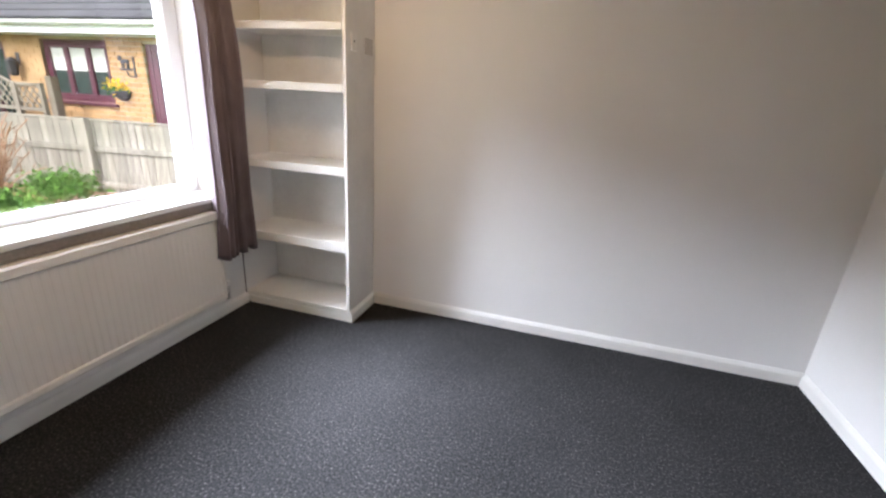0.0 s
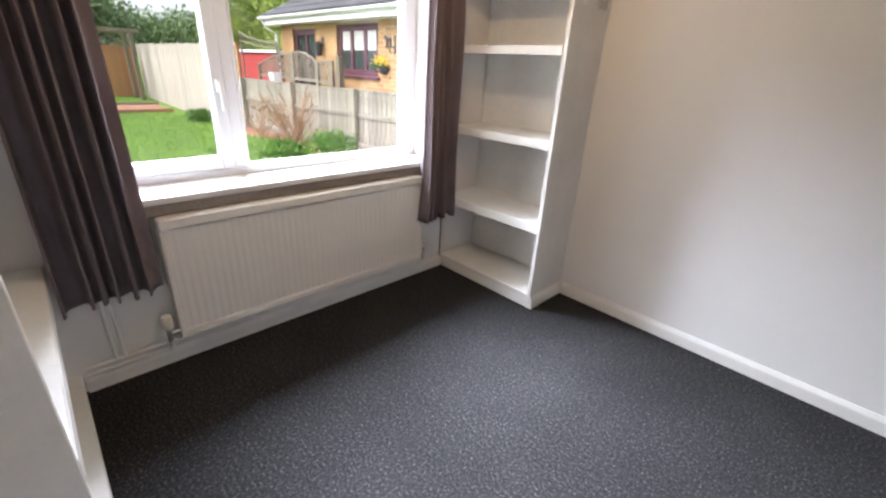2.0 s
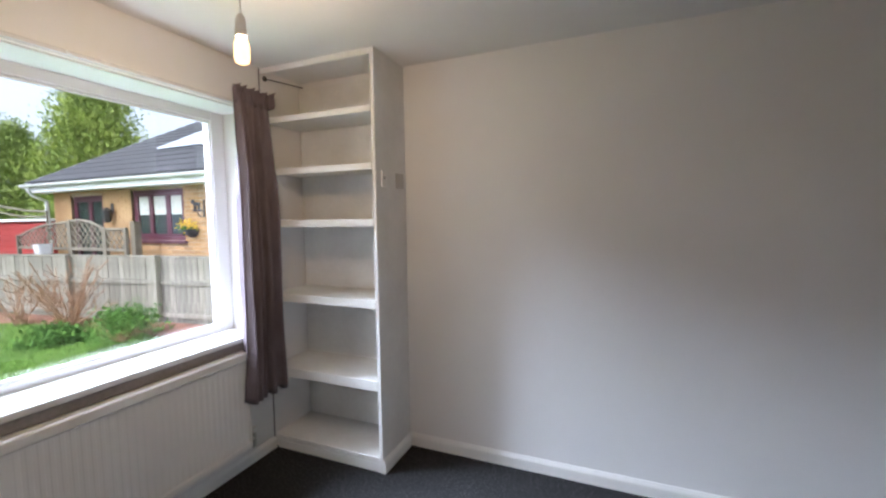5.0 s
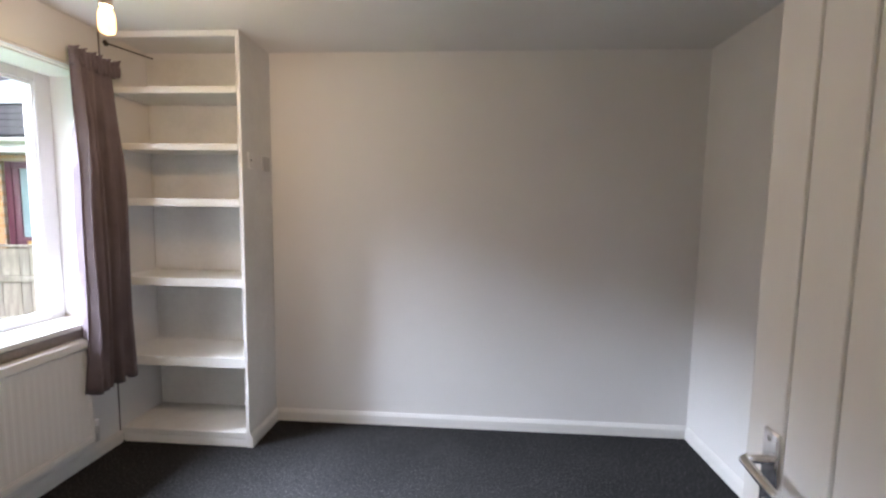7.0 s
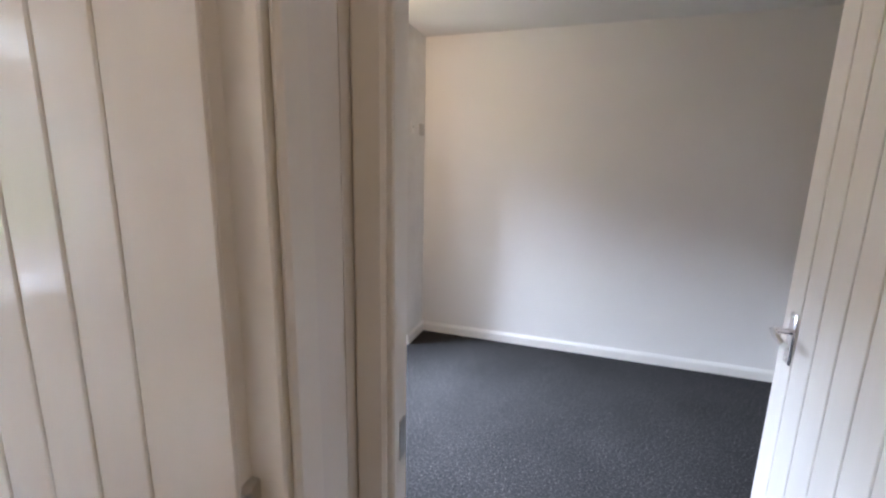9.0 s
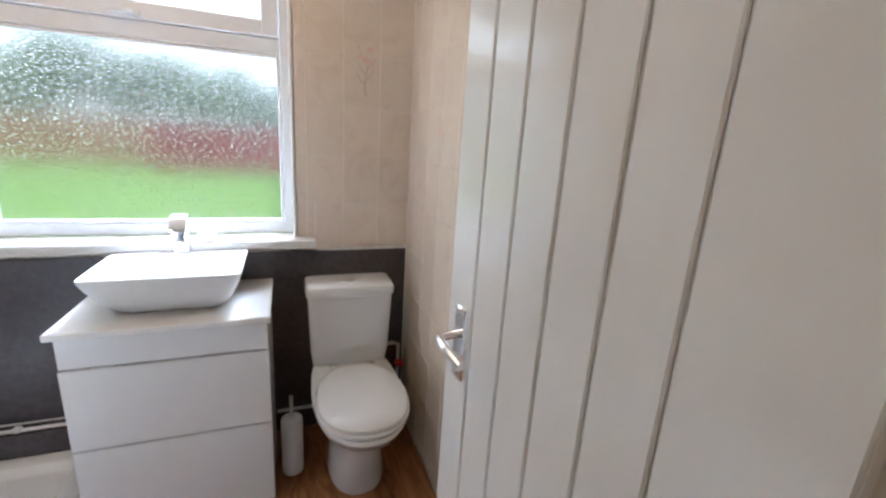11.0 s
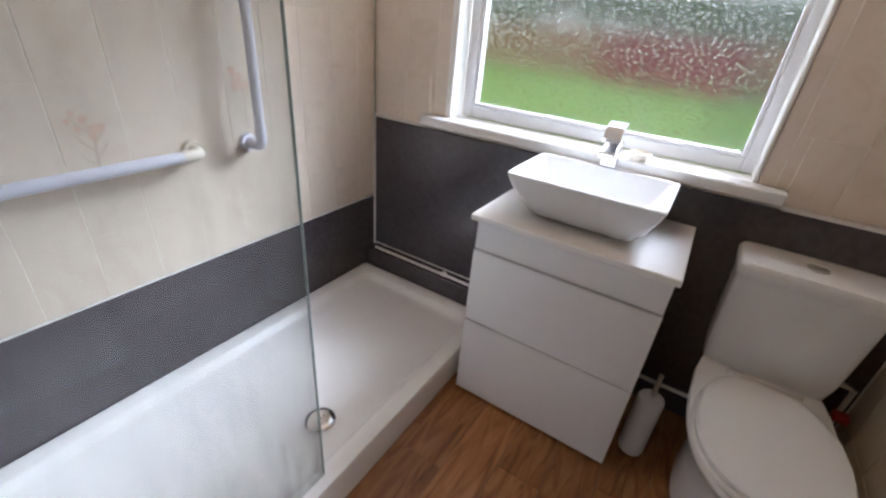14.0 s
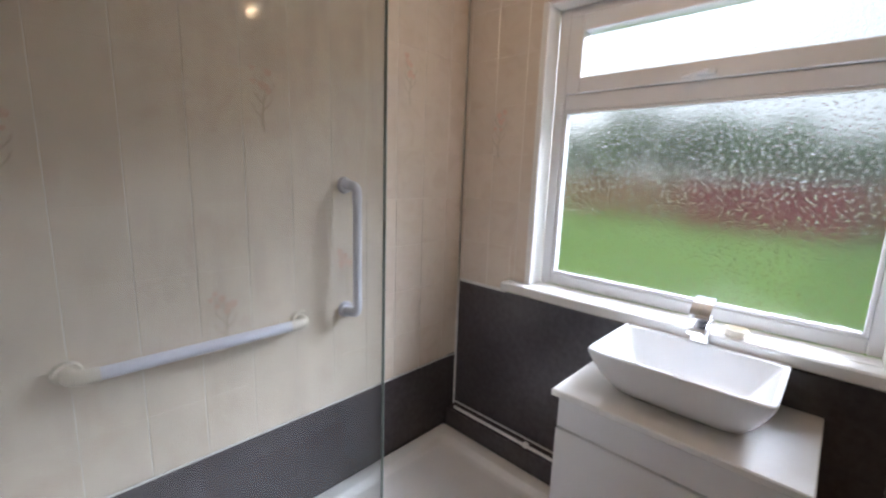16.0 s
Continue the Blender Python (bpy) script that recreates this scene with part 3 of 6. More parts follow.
cs = part("casement", bar_frame(FX0 + 0.01, FX1 + 0.008, WY0 + 0.056, -1.567, WZ0 + 0.066, 1.654, 0.050), M["upvc"], win)
pane("pane", -0.222, WY0 + 0.107, -1.618, WZ0 + 0.115, 1.605, M["glass"], win)
part("fanlight", bar_frame(FX0 + 0.01, FX1 + 0.008, WY0 + 0.056, -1.567, 1.706, WZ1 - 0.055, 0.052), M["upvc"], win)
pane("pane", -0.222, WY0 + 0.103, -1.614, 1.753, WZ1 - 0.102, M["glass"], win)
pane("pane", -0.222, -1.509, WY1 - 0.086, WZ0 + 0.065, WZ1 - 0.054, M["glass"], win)
part("glazing_bead", bar_frame(-0.214, FX1 - 0.003, -1.507, WY1 - 0.087, WZ0 + 0.066, WZ1 - 0.055, 0.013, 0.003), M["upvc"], win)
catch(-1.593, 1.17, FX1 + 0.008, win, True)
catch(-1.80, 1.727, FX1 + 0.008, win, False)
sill = structure("window_sill", boxes(((FX1 - 0.01, WY0 + 0.002, WZ0 + 0.001), (0.0, WY1 - 0.002, WZ0 + 0.029)), ((0.0, WY0 - 0.03, WZ0 + 0.001), (0.045, -0.42, WZ0 + 0.029)), bev=0.004), M["sill"],
                 "white gloss window sill", "sill")
# dark strip painted as the shadow under the sill's overhang
structure("sill_shade_strip", boxes(((0.001, WY0 - 0.02, WZ0 - 0.045), (0.034, -0.43, WZ0)), bev=0.002), M["taupe"], "dark taupe strip standing for the shade under the window sill", "trim")
structure("trim_head", boxes(((0.0005, WY0 - 0.02, 2.062), (0.016, -0.36, 2.088)), bev=0.003), M["gloss"], "white painted batten above the window", "trim")

# curtain track
track = thing("curtain_track", "white curtain track fixed above the window", "curtain track", at=(0.05, -1.3, 2.1))
part("rail", boxes(((0.0165, -2.33, 2.066), (0.034, -0.37, 2.084)), bev=0.003), M["upvc"], track)
for y in (-2.2, -1.3, -0.45):
    part("glider", boxes(((0.034, y - 0.008, 2.068), (0.046, y + 0.008, 2.08)), bev=0.002), M["upvc"], track)


def curtain(y0, y1, top, bottom, pleats, label, seed):
    """A hanging cloth with deep folds, drawn together in pencil pleats under its heading."""
    rnd = random.Random(seed)
    c = thing("curtain", label, "curtain", "pair of curtains", at=((0.09), (y0 + y1) / 2, bottom))
    ph = [rnd.uniform(-0.5, 0.5) for _ in range(pleats + 2)]
    am = [rnd.uniform(0.45, 1.3) for _ in range(pleats + 2)]
    nu, nv = pleats * 14, 46
    bm = bmesh.new()
    rows = []
    for j in range(nv + 1):
        v = j / nv
        z = top + (bottom - top) * v
        spread = 0.80 + 0.20 * v ** 0.6
        row = []
        for i in range(nu + 1):
            u = i / nu
            k = min(max(pleats * (u + 0.045 * math.sin(7.3 * u + seed) + 0.02 * math.sin(17 * u + 2.1 * seed)), 0), pleats)
            a = am[int(k)] * (1 - k % 1) + am[int(k) + 1] * (k % 1)
            p = ph[int(k)] * (1 - k % 1) + ph[int(k) + 1] * (k % 1)
            amp = (0.012 + 0.044 * min(1, v * 3.2)) * a
            w = math.sin(2 * math.pi * k + p * (0.4 + v) + 0.5 * math.sin(3 * v + p))
            w = math.copysign(abs(w) ** 0.75, w)
            x = 0.095 + amp * w + 0.006 * math.sin(9 * v + 5 * u)
            ym = (y0 + y1) / 2
            y = ym + (u - 0.5) * (y1 - y0) * spread + 0.012 * math.cos(2 * math.pi * k + p) * min(1, v * 3)
            zz = z + (0.008 * math.sin(2 * math.pi * k + p + 1) if j == nv else 0)
            row.append(bm.verts.new((max(x, 0.052), y, zz)))
        rows.append(row)
    for r, s in zip(rows, rows[1:]):
        for i in range(nu):
            bm.faces.new((r[i], r[i + 1], s[i + 1], s[i]))
    ob = part("drape", bm, M["curtain"], c, smooth=True)
    ob.data.polygons.foreach_set("use_smooth", [True] * len(ob.data.polygons))
    sm = ob.modifiers.new("cloth_thickness", "SOLIDIFY")
    sm.thickness = 0.004
    # gathered heading tape: tight ruffles, flared above the tape and curled round at the room end
    bm = bmesh.new()
    n = pleats * 26
    rows = []
    for dz, amp, push in ((0.034, 0.015, 0.006), (0.022, 0.011, 0.0), (0.006, 0.010, -0.003), (-0.012, 0.012, 0.0), (-0.034, 0.012, 0.002), (-0.054, 0.008, -0.001)):
        row = []
        for i in range(n + 1):
            u = i / n
            a = 2 * math.pi * pleats * 2.3 * u + 1.3 * math.sin(5 * u * math.pi + seed)
            bend = 0.035 * max(0.0, (u - 0.78) / 0.22) ** 2
            row.append(bm.verts.new((0.102 + push + bend + amp * math.sin(a) + 0.003 * math.sin(3.1 * a), (y0 + y1) / 2 + (u - 0.5) * (y1 - y0) * 0.86 + 0.005 * math.cos(a) - bend * 0.3, top + dz + 0.006 * math.sin(a * 0.5 + seed))))
        rows.append(row)
    for r, q in zip(rows, rows[1:]):
        for i in range(n):
            bm.faces.new((r[i], r[i + 1], q[i + 1], q[i]))
    hd = part("heading", bm, M["curtain"], c, "gathered pencil-pleat heading", smooth=True)
    hm = hd.modifiers.new("cloth_thickness", "SOLIDIFY")
    hm.thickness = 0.003
    return c


curtain(-0.635, -0.335, 2.115, 0.41, 5, "purple-grey curtain drawn back beside the bookcase", 4)
curtain(-2.325, -2.0, 2.115, 0.415, 6, "purple-grey curtain drawn back at the window's end", 9)

# ---- radiator ----
RY0, RY1, RZ0, RZ1 = -1.972, -0.585, 0.142, 0.698
rad = thing("radiator", "white fluted panel radiator under the window", "radiator", at=(0.05, -1.28, 0.15))
bm = bmesh.new()
nf = 42
ys = []
for i in range(nf):
    a = RY0 + 0.012 + (RY1 - RY0 - 0.024) * i / nf
    w = (RY1 - RY0 - 0.024) / nf
    ys += [(a, 0.074), (a + w * 0.36, 0.074), (a + w * 0.5, 0.0725), (a + w * 0.86, 0.0725)]
ys.append((RY1 - 0.012, 0.074))
top_r = [bm.verts.new((x, y, RZ1 - 0.05)) for y, x in ys]
bot_r = [bm.verts.new((x, y, RZ0 + 0.04)) for y, x in ys]
for i in range(len(ys) - 1):
    bm.faces.new((top_r[i], top_r[i + 1], bot_r[i + 1], bot_r[i]))
part("front_panel", bm, M["radiator"], rad)
part("back_panel", boxes(((0.030, RY0, RZ0 + 0.02), (0.066, RY1, RZ1 - 0.03)), bev=0.004), M["radiator"], rad)
part("top_cap", boxes(((0.028, RY0 - 0.004, RZ1 - 0.05), (0.085, RY1 + 0.004, RZ1)), bev=0.008), M["radiator"], rad, smooth=True)
part("bottom_seam", boxes(((0.060, RY0, RZ0), (0.081, RY1, RZ0 + 0.04)), bev=0.007), M["radiator"], rad, smooth=True)
part("end_cap", boxes(((0.029, RY0 - 0.006, RZ0 + 0.005), (0.078, RY0 + 0.012, RZ1 - 0.051)), bev=0.003), M["radiator"], rad)
part("end_cap", boxes(((0.029, RY1 - 0.012, RZ0 + 0.005), (0.078, RY1 + 0.006, RZ1 - 0.051)), bev=0.003), M["radiator"], rad)
for y in (-1.7, -0.85):
    part("bracket", boxes(((0.001, y - 0.02, 0.2), (0.031, y + 0.02, 0.62))), M["radiator"], rad)
vl = thing("radiator_valve", "cream thermostatic valve head on a metal body", "valve", at=(0.055, -2.02, 0.14))
bm = lathe(bmesh.new(), [(0.012, 0.0), (0.019, 0.004), (0.021, 0.012), (0.021, 0.05), (0.018, 0.062), (0.010, 0.066)], (0.06, -2.020, 0.205), 20)
part("head", bm, M["railcream"], vl, smooth=True)
bm = cyl(bmesh.new(), (0.06, -2.02, 0.145), (0.06, -2.02, 0.206), 0.012, 14)
cyl(bm, (0.06, -2.02, 0.178), (0.06, -1.965, 0.178), 0.010, 12)
part("body", bm, M["satin"], vl, "dull metal valve body", smooth=True)
vl = thing("lockshield_valve", "small metal lockshield valve on the radiator", "valve", at=(0.055, -0.55, 0.14))
bm = cyl(bmesh.new(), (0.06, -0.553, 0.13), (0.06, -0.553, 0.215), 0.011, 14)
cyl(bm, (0.06, -0.553, 0.18), (0.06, -0.585, 0.18), 0.010, 12)
part("body", bm, M["satin"], vl, smooth=True)
part("knob", cyl(bmesh.new(), (0.06, -0.553, 0.215), (0.06, -0.553, 0.245), 0.014, 14), M["white"], vl, smooth=True)
pp = thing("heating_pipes", "white painted heating pipes along the skirting", "pipe", at=(0.03, -1.3, 0.09))
part("pipe", tube(bmesh.new(), [(0.024, -2.32, 0.118), (0.024, -0.56, 0.118), (0.03, -0.553, 0.12), (0.06, -0.553, 0.128), (0.06, -0.553, 0.135)], 0.0078, 10), M["gloss"], pp, smooth=True)
part("pipe", tube(bmesh.new(), [(0.024, -2.32, 0.088), (0.024, -2.03, 0.088), (0.045, -2.022, 0.09), (0.06, -2.02, 0.1), (0.06, -2.02, 0.15)], 0.0078, 10), M["gloss"], pp, smooth=True)
for y in (-2.215, -2.185):
    part("riser", tube(bmesh.new(), [(0.024, y, 0.124), (0.024, y, 0.7)], 0.0078, 10), M["gloss"], pp, smooth=True)

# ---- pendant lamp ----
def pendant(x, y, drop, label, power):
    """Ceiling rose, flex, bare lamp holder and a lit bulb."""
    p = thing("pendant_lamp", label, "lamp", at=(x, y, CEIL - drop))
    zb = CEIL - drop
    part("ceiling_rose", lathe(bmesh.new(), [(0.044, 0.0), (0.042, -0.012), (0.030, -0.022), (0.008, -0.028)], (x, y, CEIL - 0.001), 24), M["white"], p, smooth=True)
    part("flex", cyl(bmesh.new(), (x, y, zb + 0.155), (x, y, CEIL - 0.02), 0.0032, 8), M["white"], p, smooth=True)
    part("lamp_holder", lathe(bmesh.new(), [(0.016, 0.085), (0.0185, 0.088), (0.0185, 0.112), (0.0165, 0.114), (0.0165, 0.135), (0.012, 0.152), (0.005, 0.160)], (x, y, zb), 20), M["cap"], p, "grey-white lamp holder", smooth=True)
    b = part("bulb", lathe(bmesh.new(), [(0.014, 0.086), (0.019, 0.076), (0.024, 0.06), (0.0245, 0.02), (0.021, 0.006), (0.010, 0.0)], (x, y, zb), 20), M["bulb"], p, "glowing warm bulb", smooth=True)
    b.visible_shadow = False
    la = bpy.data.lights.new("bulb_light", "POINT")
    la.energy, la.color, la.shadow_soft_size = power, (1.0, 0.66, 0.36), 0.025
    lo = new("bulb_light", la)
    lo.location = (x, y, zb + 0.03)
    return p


pendant(0.832, -1.219, CEIL - 1.938, "lit bare bulb on a white ceiling flex", 5.0)


# ---- doors ----
def lever_handle(p, along, out, parent):
    """Back plate and lever, on a leaf's face. p: plate centre; along: way the lever points; out: way out of the face."""
    m = Matrix.Translation(p) @ Matrix((along, out, Vector((0, 0, 1)))).transposed().to_4x4()
    h = part("handle_plate", box(bmesh.new(), (-0.021, 0.0, -0.075), (0.021, 0.008, 0.075), 0.004, m), M["chrome"], parent, "chrome back plate", smooth=True)
    bm = bmesh.new()
    pts = [(0, 0.006, 0.02), (0, 0.042, 0.02), (0.008, 0.052, 0.02), (0.03, 0.055, 0.021), (0.06, 0.055, 0.017), (0.098, 0.052, 0.010)]
    tube(bm, [m @ Vector(q) for q in pts], 0.0085, 12)
    part("lever", bm, M["chrome"], h, "chrome lever", smooth=True)
    for z in (-0.06, 0.06, -0.03):
        bm = cyl(bmesh.new(), m @ Vector((0, 0.007, z)), m @ Vector((0, 0.0098, z)), 0.005, 10)
        part("screw", bm, M["satin"], h, smooth=True)


def boarded_door(name, hinge, angle, width, face_sign, label, boards=6, side=0.135, hz=0.92, inset=0.08):
    """A framed leaf with a centre of narrow boards with V-joints. It runs from the hinge along angle (degrees from +x); face_sign: which side the handle shows."""
    d = tagged(new(name), label, "door", kind="structure")
    a = radians(angle)
    m = Matrix.Translation((*hinge, 0)) @ Matrix.Rotation(a, 4, "Z")
    T, H0, H1 = 0.035, 0.008, 1.985
    core = part("leaf", box(bmesh.new(), (0, -T / 2 + 0.0035, H0), (width, T / 2 - 0.0035, H1), 0.001, m), M["door"], d)
    for s in (-1, 1):
        y0, y1 = (T / 2 - 0.0038, T / 2 + 0.0012) if s > 0 else (-T / 2 - 0.0012, -T / 2 + 0.0038)
        part("stile", box(bmesh.new(), (0.001, y0, H0), (side, y1, H1), 0.002, m), M["door"], d)
        w = (width - side - 0.003) / boards
        for i in range(boards):
            part("board", box(bmesh.new(), (side + 0.003 + i * w, y0, H0), (side + i * w + w - 0.0005, y1, H1), 0.0036, m), M["door"], d)
    out = (m.to_3x3() @ Vector((0, face_sign, 0))).normalized()
    along = -(m.to_3x3() @ Vector((1, 0, 0))).normalized()
    lever_handle(m @ Vector((width - inset, face_sign * T / 2, hz)), along, out, d)
    lever_handle(m @ Vector((width - inset, -face_sign * T / 2, hz)), along, -out, d)
    for z in (0.2, 0.9, 1.75):
        hb = box(bmesh.new(), (-0.014, -0.012, z - 0.045), (0.002, 0.012, z + 0.045), 0.002, m)
        cyl(hb, m @ Vector((-0.012, face_sign * 0.017, z - 0.045)), m @ Vector((-0.012, face_sign * 0.017, z + 0.045)), 0.007, 10)
        part("hinge", hb, M["satin"], d, "steel butt hinge", smooth=True)
    return d


def door_lining(name, axis, at0, at1, lo, hi, height, label, clear=None, stops=True):
    """Lining boards, stops and architraves round a doorway. axis: the wall's run, 'x' or 'y'; at0..at1: the wall's faces."""
    f = tagged(new(name), label, "door frame", kind="structure")

    def b(u0, v0, z0, u1, v1, z1, bev=0.003):
        return boxes(((u0, v0, z0), (u1, v1, z1)) if axis == "x" else ((v0, u0, z0), (v1, u1, z1)), bev=bev)
    t = 0.028
    part("jamb", b(lo, at0, 0, lo + t, at1, height - t), M["gloss"], f)
    part("jamb", b(hi - t, at0, 0, hi, at1, height - t), M["gloss"], f)
    part("head", b(lo, at0, height - t, hi, at1, height), M["gloss"], f)
    mid = at0 + (at1 - at0) * 0.42
    s0, s1 = sorted((at0 + (mid - at0), at1))
    if stops:
        part("stop", b(lo + t, mid, 0, lo + t + 0.012, mid + (at1 - at0) * 0.3, height - t - 0.012), M["gloss"], f)
    if stops:
        part("stop", b(hi - t - 0.012, mid, 0, hi - t, mid + (at1 - at0) * 0.3, height - t - 0.012), M["gloss"], f)
    for at, o in ((at0, -1 if at0 < at1 else 1), (at1, 1 if at0 < at1 else -1)):
        e = at + o * 0.016
        w = 0.058
        for u0, u1 in ((lo - w + 0.018, lo + 0.018), (hi - 0.018, hi + w - 0.018)):
            if clear and at == at1 and u0 < lo:
                u0 = clear
            ar = part("architrave", b(u0, at, 0, u1, e, height + w - 0.02, 0.006), M["gloss"], f)
        part("architrave", b(lo + 0.0185, at, height - 0.018, hi - 0.0185, e, height + w - 0.02), M["gloss"], f)
    return f


door_lining("door_frame_1", "x", SOUTH + 0.0, SOUTH - HALL_T, DX0, DX1, DH, "white gloss painted frame of the bedroom door", clear=HALL_W + 0.002, stops=False)
part("latch_keep", boxes(((DX0 + 0.0275, SOUTH - 0.035, 0.84), (DX0 + 0.030, SOUTH - 0.008, 0.92)), bev=0.001), M["satin"], bpy.data.objects["door_frame_1"], "steel latch keep")
boarded_door("door_1", (2.555, SOUTH + 0.018), 86.5, 0.76, 1, "white boarded door with chrome lever, standing open")
door_lining("door_frame_2", "y", BATH_E, HALL_W, EY0, EY1, DH, "white gloss painted frame of the bathroom door", stops=False)
boarded_door("door_2", (1.585, -2.772), 184.5, 0.625, 1, "white boarded door with chrome lever, standing open", boards=5, side=0.142, hz=0.985, inset=0.062)

# ---- bathroom ----
WCB = -2.9

# window
VX0, VX1 = -0.285, -0.215
bw = tagged(new("window_2"), "white window with stippled obscure glass and a fanlight", "window", kind="structure")
part("window_frame", bar_frame(VX0, VX1, VY0 + 0.030, VY1 - 0.001, VZ0 + 0.035, VZ1 - 0.001, 0.045), M["upvc"], bw)
part("transom", boxes(((VX0, VY0 + 0.077, 1.655), (VX1 - 0.001, VY1 - 0.047, 1.715)), bev=0.004), M["upvc"], bw)
part("fanlight", bar_frame(VX0 + 0.01, VX1 + 0.010, VY0 + 0.078, VY1 - 0.048, 1.716, VZ1 - 0.047, 0.060), M["upvc"], bw)
pane("pane", -0.250, VY0 + 0.136, VY1 - 0.106, 1.774, VZ1 - 0.105, M["frosted"], bw)
pane("pane", -0.250, VY0 + 0.076, VY1 - 0.046, VZ0 + 0.081, 1.656, M["frosted"], bw)
part("glazing_bead", bar_frame(-0.240, VX1 - 0.002, VY0 + 0.077, VY1 - 0.047, VZ0 + 0.082, 1.654, 0.012, 0.003), M["upvc"], bw)
catch(-3.62, 1.737, VX1 + 0.010, bw, False)
structure("bath_window_sill", boxes(((VX1 - 0.01, VY0 + 0.002, VZ0 + 0.001), (BX - 0.009, VY1 - 0.002, VZ0 + 0.033)), ((BX - 0.009, VY0 - 0.085, VZ0 - 0.006), (-0.070, VY1 + 0.075, VZ0 + 0.033)), bev=0.005), M["sill"],
          "white gloss window sill above the basin", "sill")
structure("trim_reveal", boxes(((VX1 - 0.001, VY0 + 0.001, VZ0 + 0.034), (BX + 0.004, VY0 + 0.029, VZ1 - 0.001)), ((VX1, VY1 - 0.014, VZ0 + 0.034), (BX + 0.004, VY1 - 0.001, VZ1 - 0.001)),
                               ((VX1, VY0 + 0.03, VZ1 - 0.014), (BX + 0.002, VY1 - 0.015, VZ1 - 0.001)), bev=0.003), M["gloss"], "white painted reveal lining of the bathroom window", "trim")

# dark panels
structure("dado_panel", boxes(((BX - 0.009, BATH_S + 0.001, 0.0), (BX + 0.004, BATH_N - 0.001, 0.872)), bev=0.001), M["charcoal"], "charcoal wall panel below the window", "wall panel")
structure("shower_panel", boxes(((BX + 0.005, BATH_S - 0.009, 0.0), (BATH_E - 0.001, BATH_S + 0.006, 0.488)), bev=0.001), M["charcoal"], "charcoal wall panel round the shower tray", "wall panel")
bm = boxes(((BX + 0.004, BATH_S + 0.006, 0.132), (BX + 0.012, BATH_S + 0.014, 0.88)), ((BX + 0.004, BATH_S + 0.014, 0.222), (BX + 0.010, -3.80, 0.228)),
           ((BX + 0.07, BATH_S + 0.006, 0.488), (BATH_E - 0.002, BATH_S + 0.010, 0.495)), ((BX + 0.012, BATH_S + 0.006, 0.486), (BX + 0.07, BATH_S + 0.009, 0.491)),
           ((BX + 0.003, VY1 + 0.08, 0.872), (BX + 0.007, BATH_N - 0.004, 0.884)), ((BX + 0.003, BATH_S + 0.02, 0.872), (BX + 0.007, VY0 - 0.09, 0.884)),
           ((BX + 0.004, BATH_N - 0.006, 0.0), (BX + 0.009, BATH_N - 0.001, 0.872)), bev=0.001)
structure("trim_sealant", bm, M["seal"], "uneven white sealant along the panel joints", "sealant")
structure("pipe_boxing", boxes(((BX + 0.004, BATH_S + 0.015, 0.0), (BX + 0.075, -3.805, 0.218)), bev=0.003), M["charcoal"], "low charcoal boxing behind the shower tray", "boxing")
bp = thing("waste_pipe", "white pipe with a clip lying on the boxing", "pipe", at=(BX + 0.06, -4.1, 0.22))
part("pipe", tube(bmesh.new(), [(BX + 0.052, -4.53, 0.2255), (BX + 0.052, -3.83, 0.2255)], 0.007, 10), M["seal"], bp, smooth=True)
part("clip", boxes(((BX + 0.04, -4.12, 0.219), (BX + 0.064, -4.095, 0.240)), bev=0.004), M["seal"], bp)

# shower tray
TY0, TY1, TX0, TX1, TZ = BATH_S + 0.007, -3.835, BX + 0.077, BATH_E - 0.03, 0.130
tray = thing("shower_tray", "white acrylic rectangular shower tray", "shower tray", at=(0.7, -4.2, 0))
bm = bmesh.new()


def rrect(x0, x1, y0, y1, z, r, n=5):
    pts = []
    for cx, cy, a0 in ((x1 - r, y1 - r, 0), (x0 + r, y1 - r, 90), (x0 + r, y0 + r, 180), (x1 - r, y0 + r, 270)):
        for k in range(n + 1):
            a = radians(a0 + 90 * k / n)
            pts.append((cx + r * math.cos(a), cy + r * math.sin(a), z))
    return pts


loft(bm, [rrect(TX0, TX1, TY0, TY1, 0.0, 0.015), rrect(TX0, TX1, TY0, TY1, TZ - 0.010, 0.015), rrect(TX0 + 0.004, TX1 - 0.004, TY0 + 0.004, TY1 - 0.004, TZ - 0.002, 0.016),
          rrect(TX0 + 0.012, TX1 - 0.012, TY0 + 0.012, TY1 - 0.012, TZ, 0.018), rrect(TX0 + 0.055, TX1 - 0.055, TY0 + 0.055, TY1 - 0.055, TZ, 0.05),
          rrect(TX0 + 0.065, TX1 - 0.065, TY0 + 0.065, TY1 - 0.065, TZ - 0.006, 0.05), rrect(TX0 + 0.078, TX1 - 0.078, TY0 + 0.078, TY1 - 0.078, TZ - 0.024, 0.05),
          rrect(TX0 + 0.09, TX1 - 0.09, TY0 + 0.09, TY1 - 0.09, TZ - 0.030, 0.045)])
part("basin", bm, M["tray"], tray, smooth=True)
dr = part("drain_cover", lathe(bmesh.new(), [(0.002, 0.0), (0.044, 0.0), (0.050, 0.003), (0.050, 0.006), (0.044, 0.012), (0.030, 0.0155), (0.001, 0.0165)], (0.765, -4.035, TZ - 0.030), 32), M["chrome"], tray, "round chrome drain cover", smooth=True)
for k in range(3):
    part("drain_slot", cyl(bmesh.new(), (0.765 + 0.012 * (k - 1), -4.03, TZ - 0.016), (0.765 + 0.012 * (k - 1), -4.03, TZ - 0.0128), 0.003, 8), M["black"], dr)

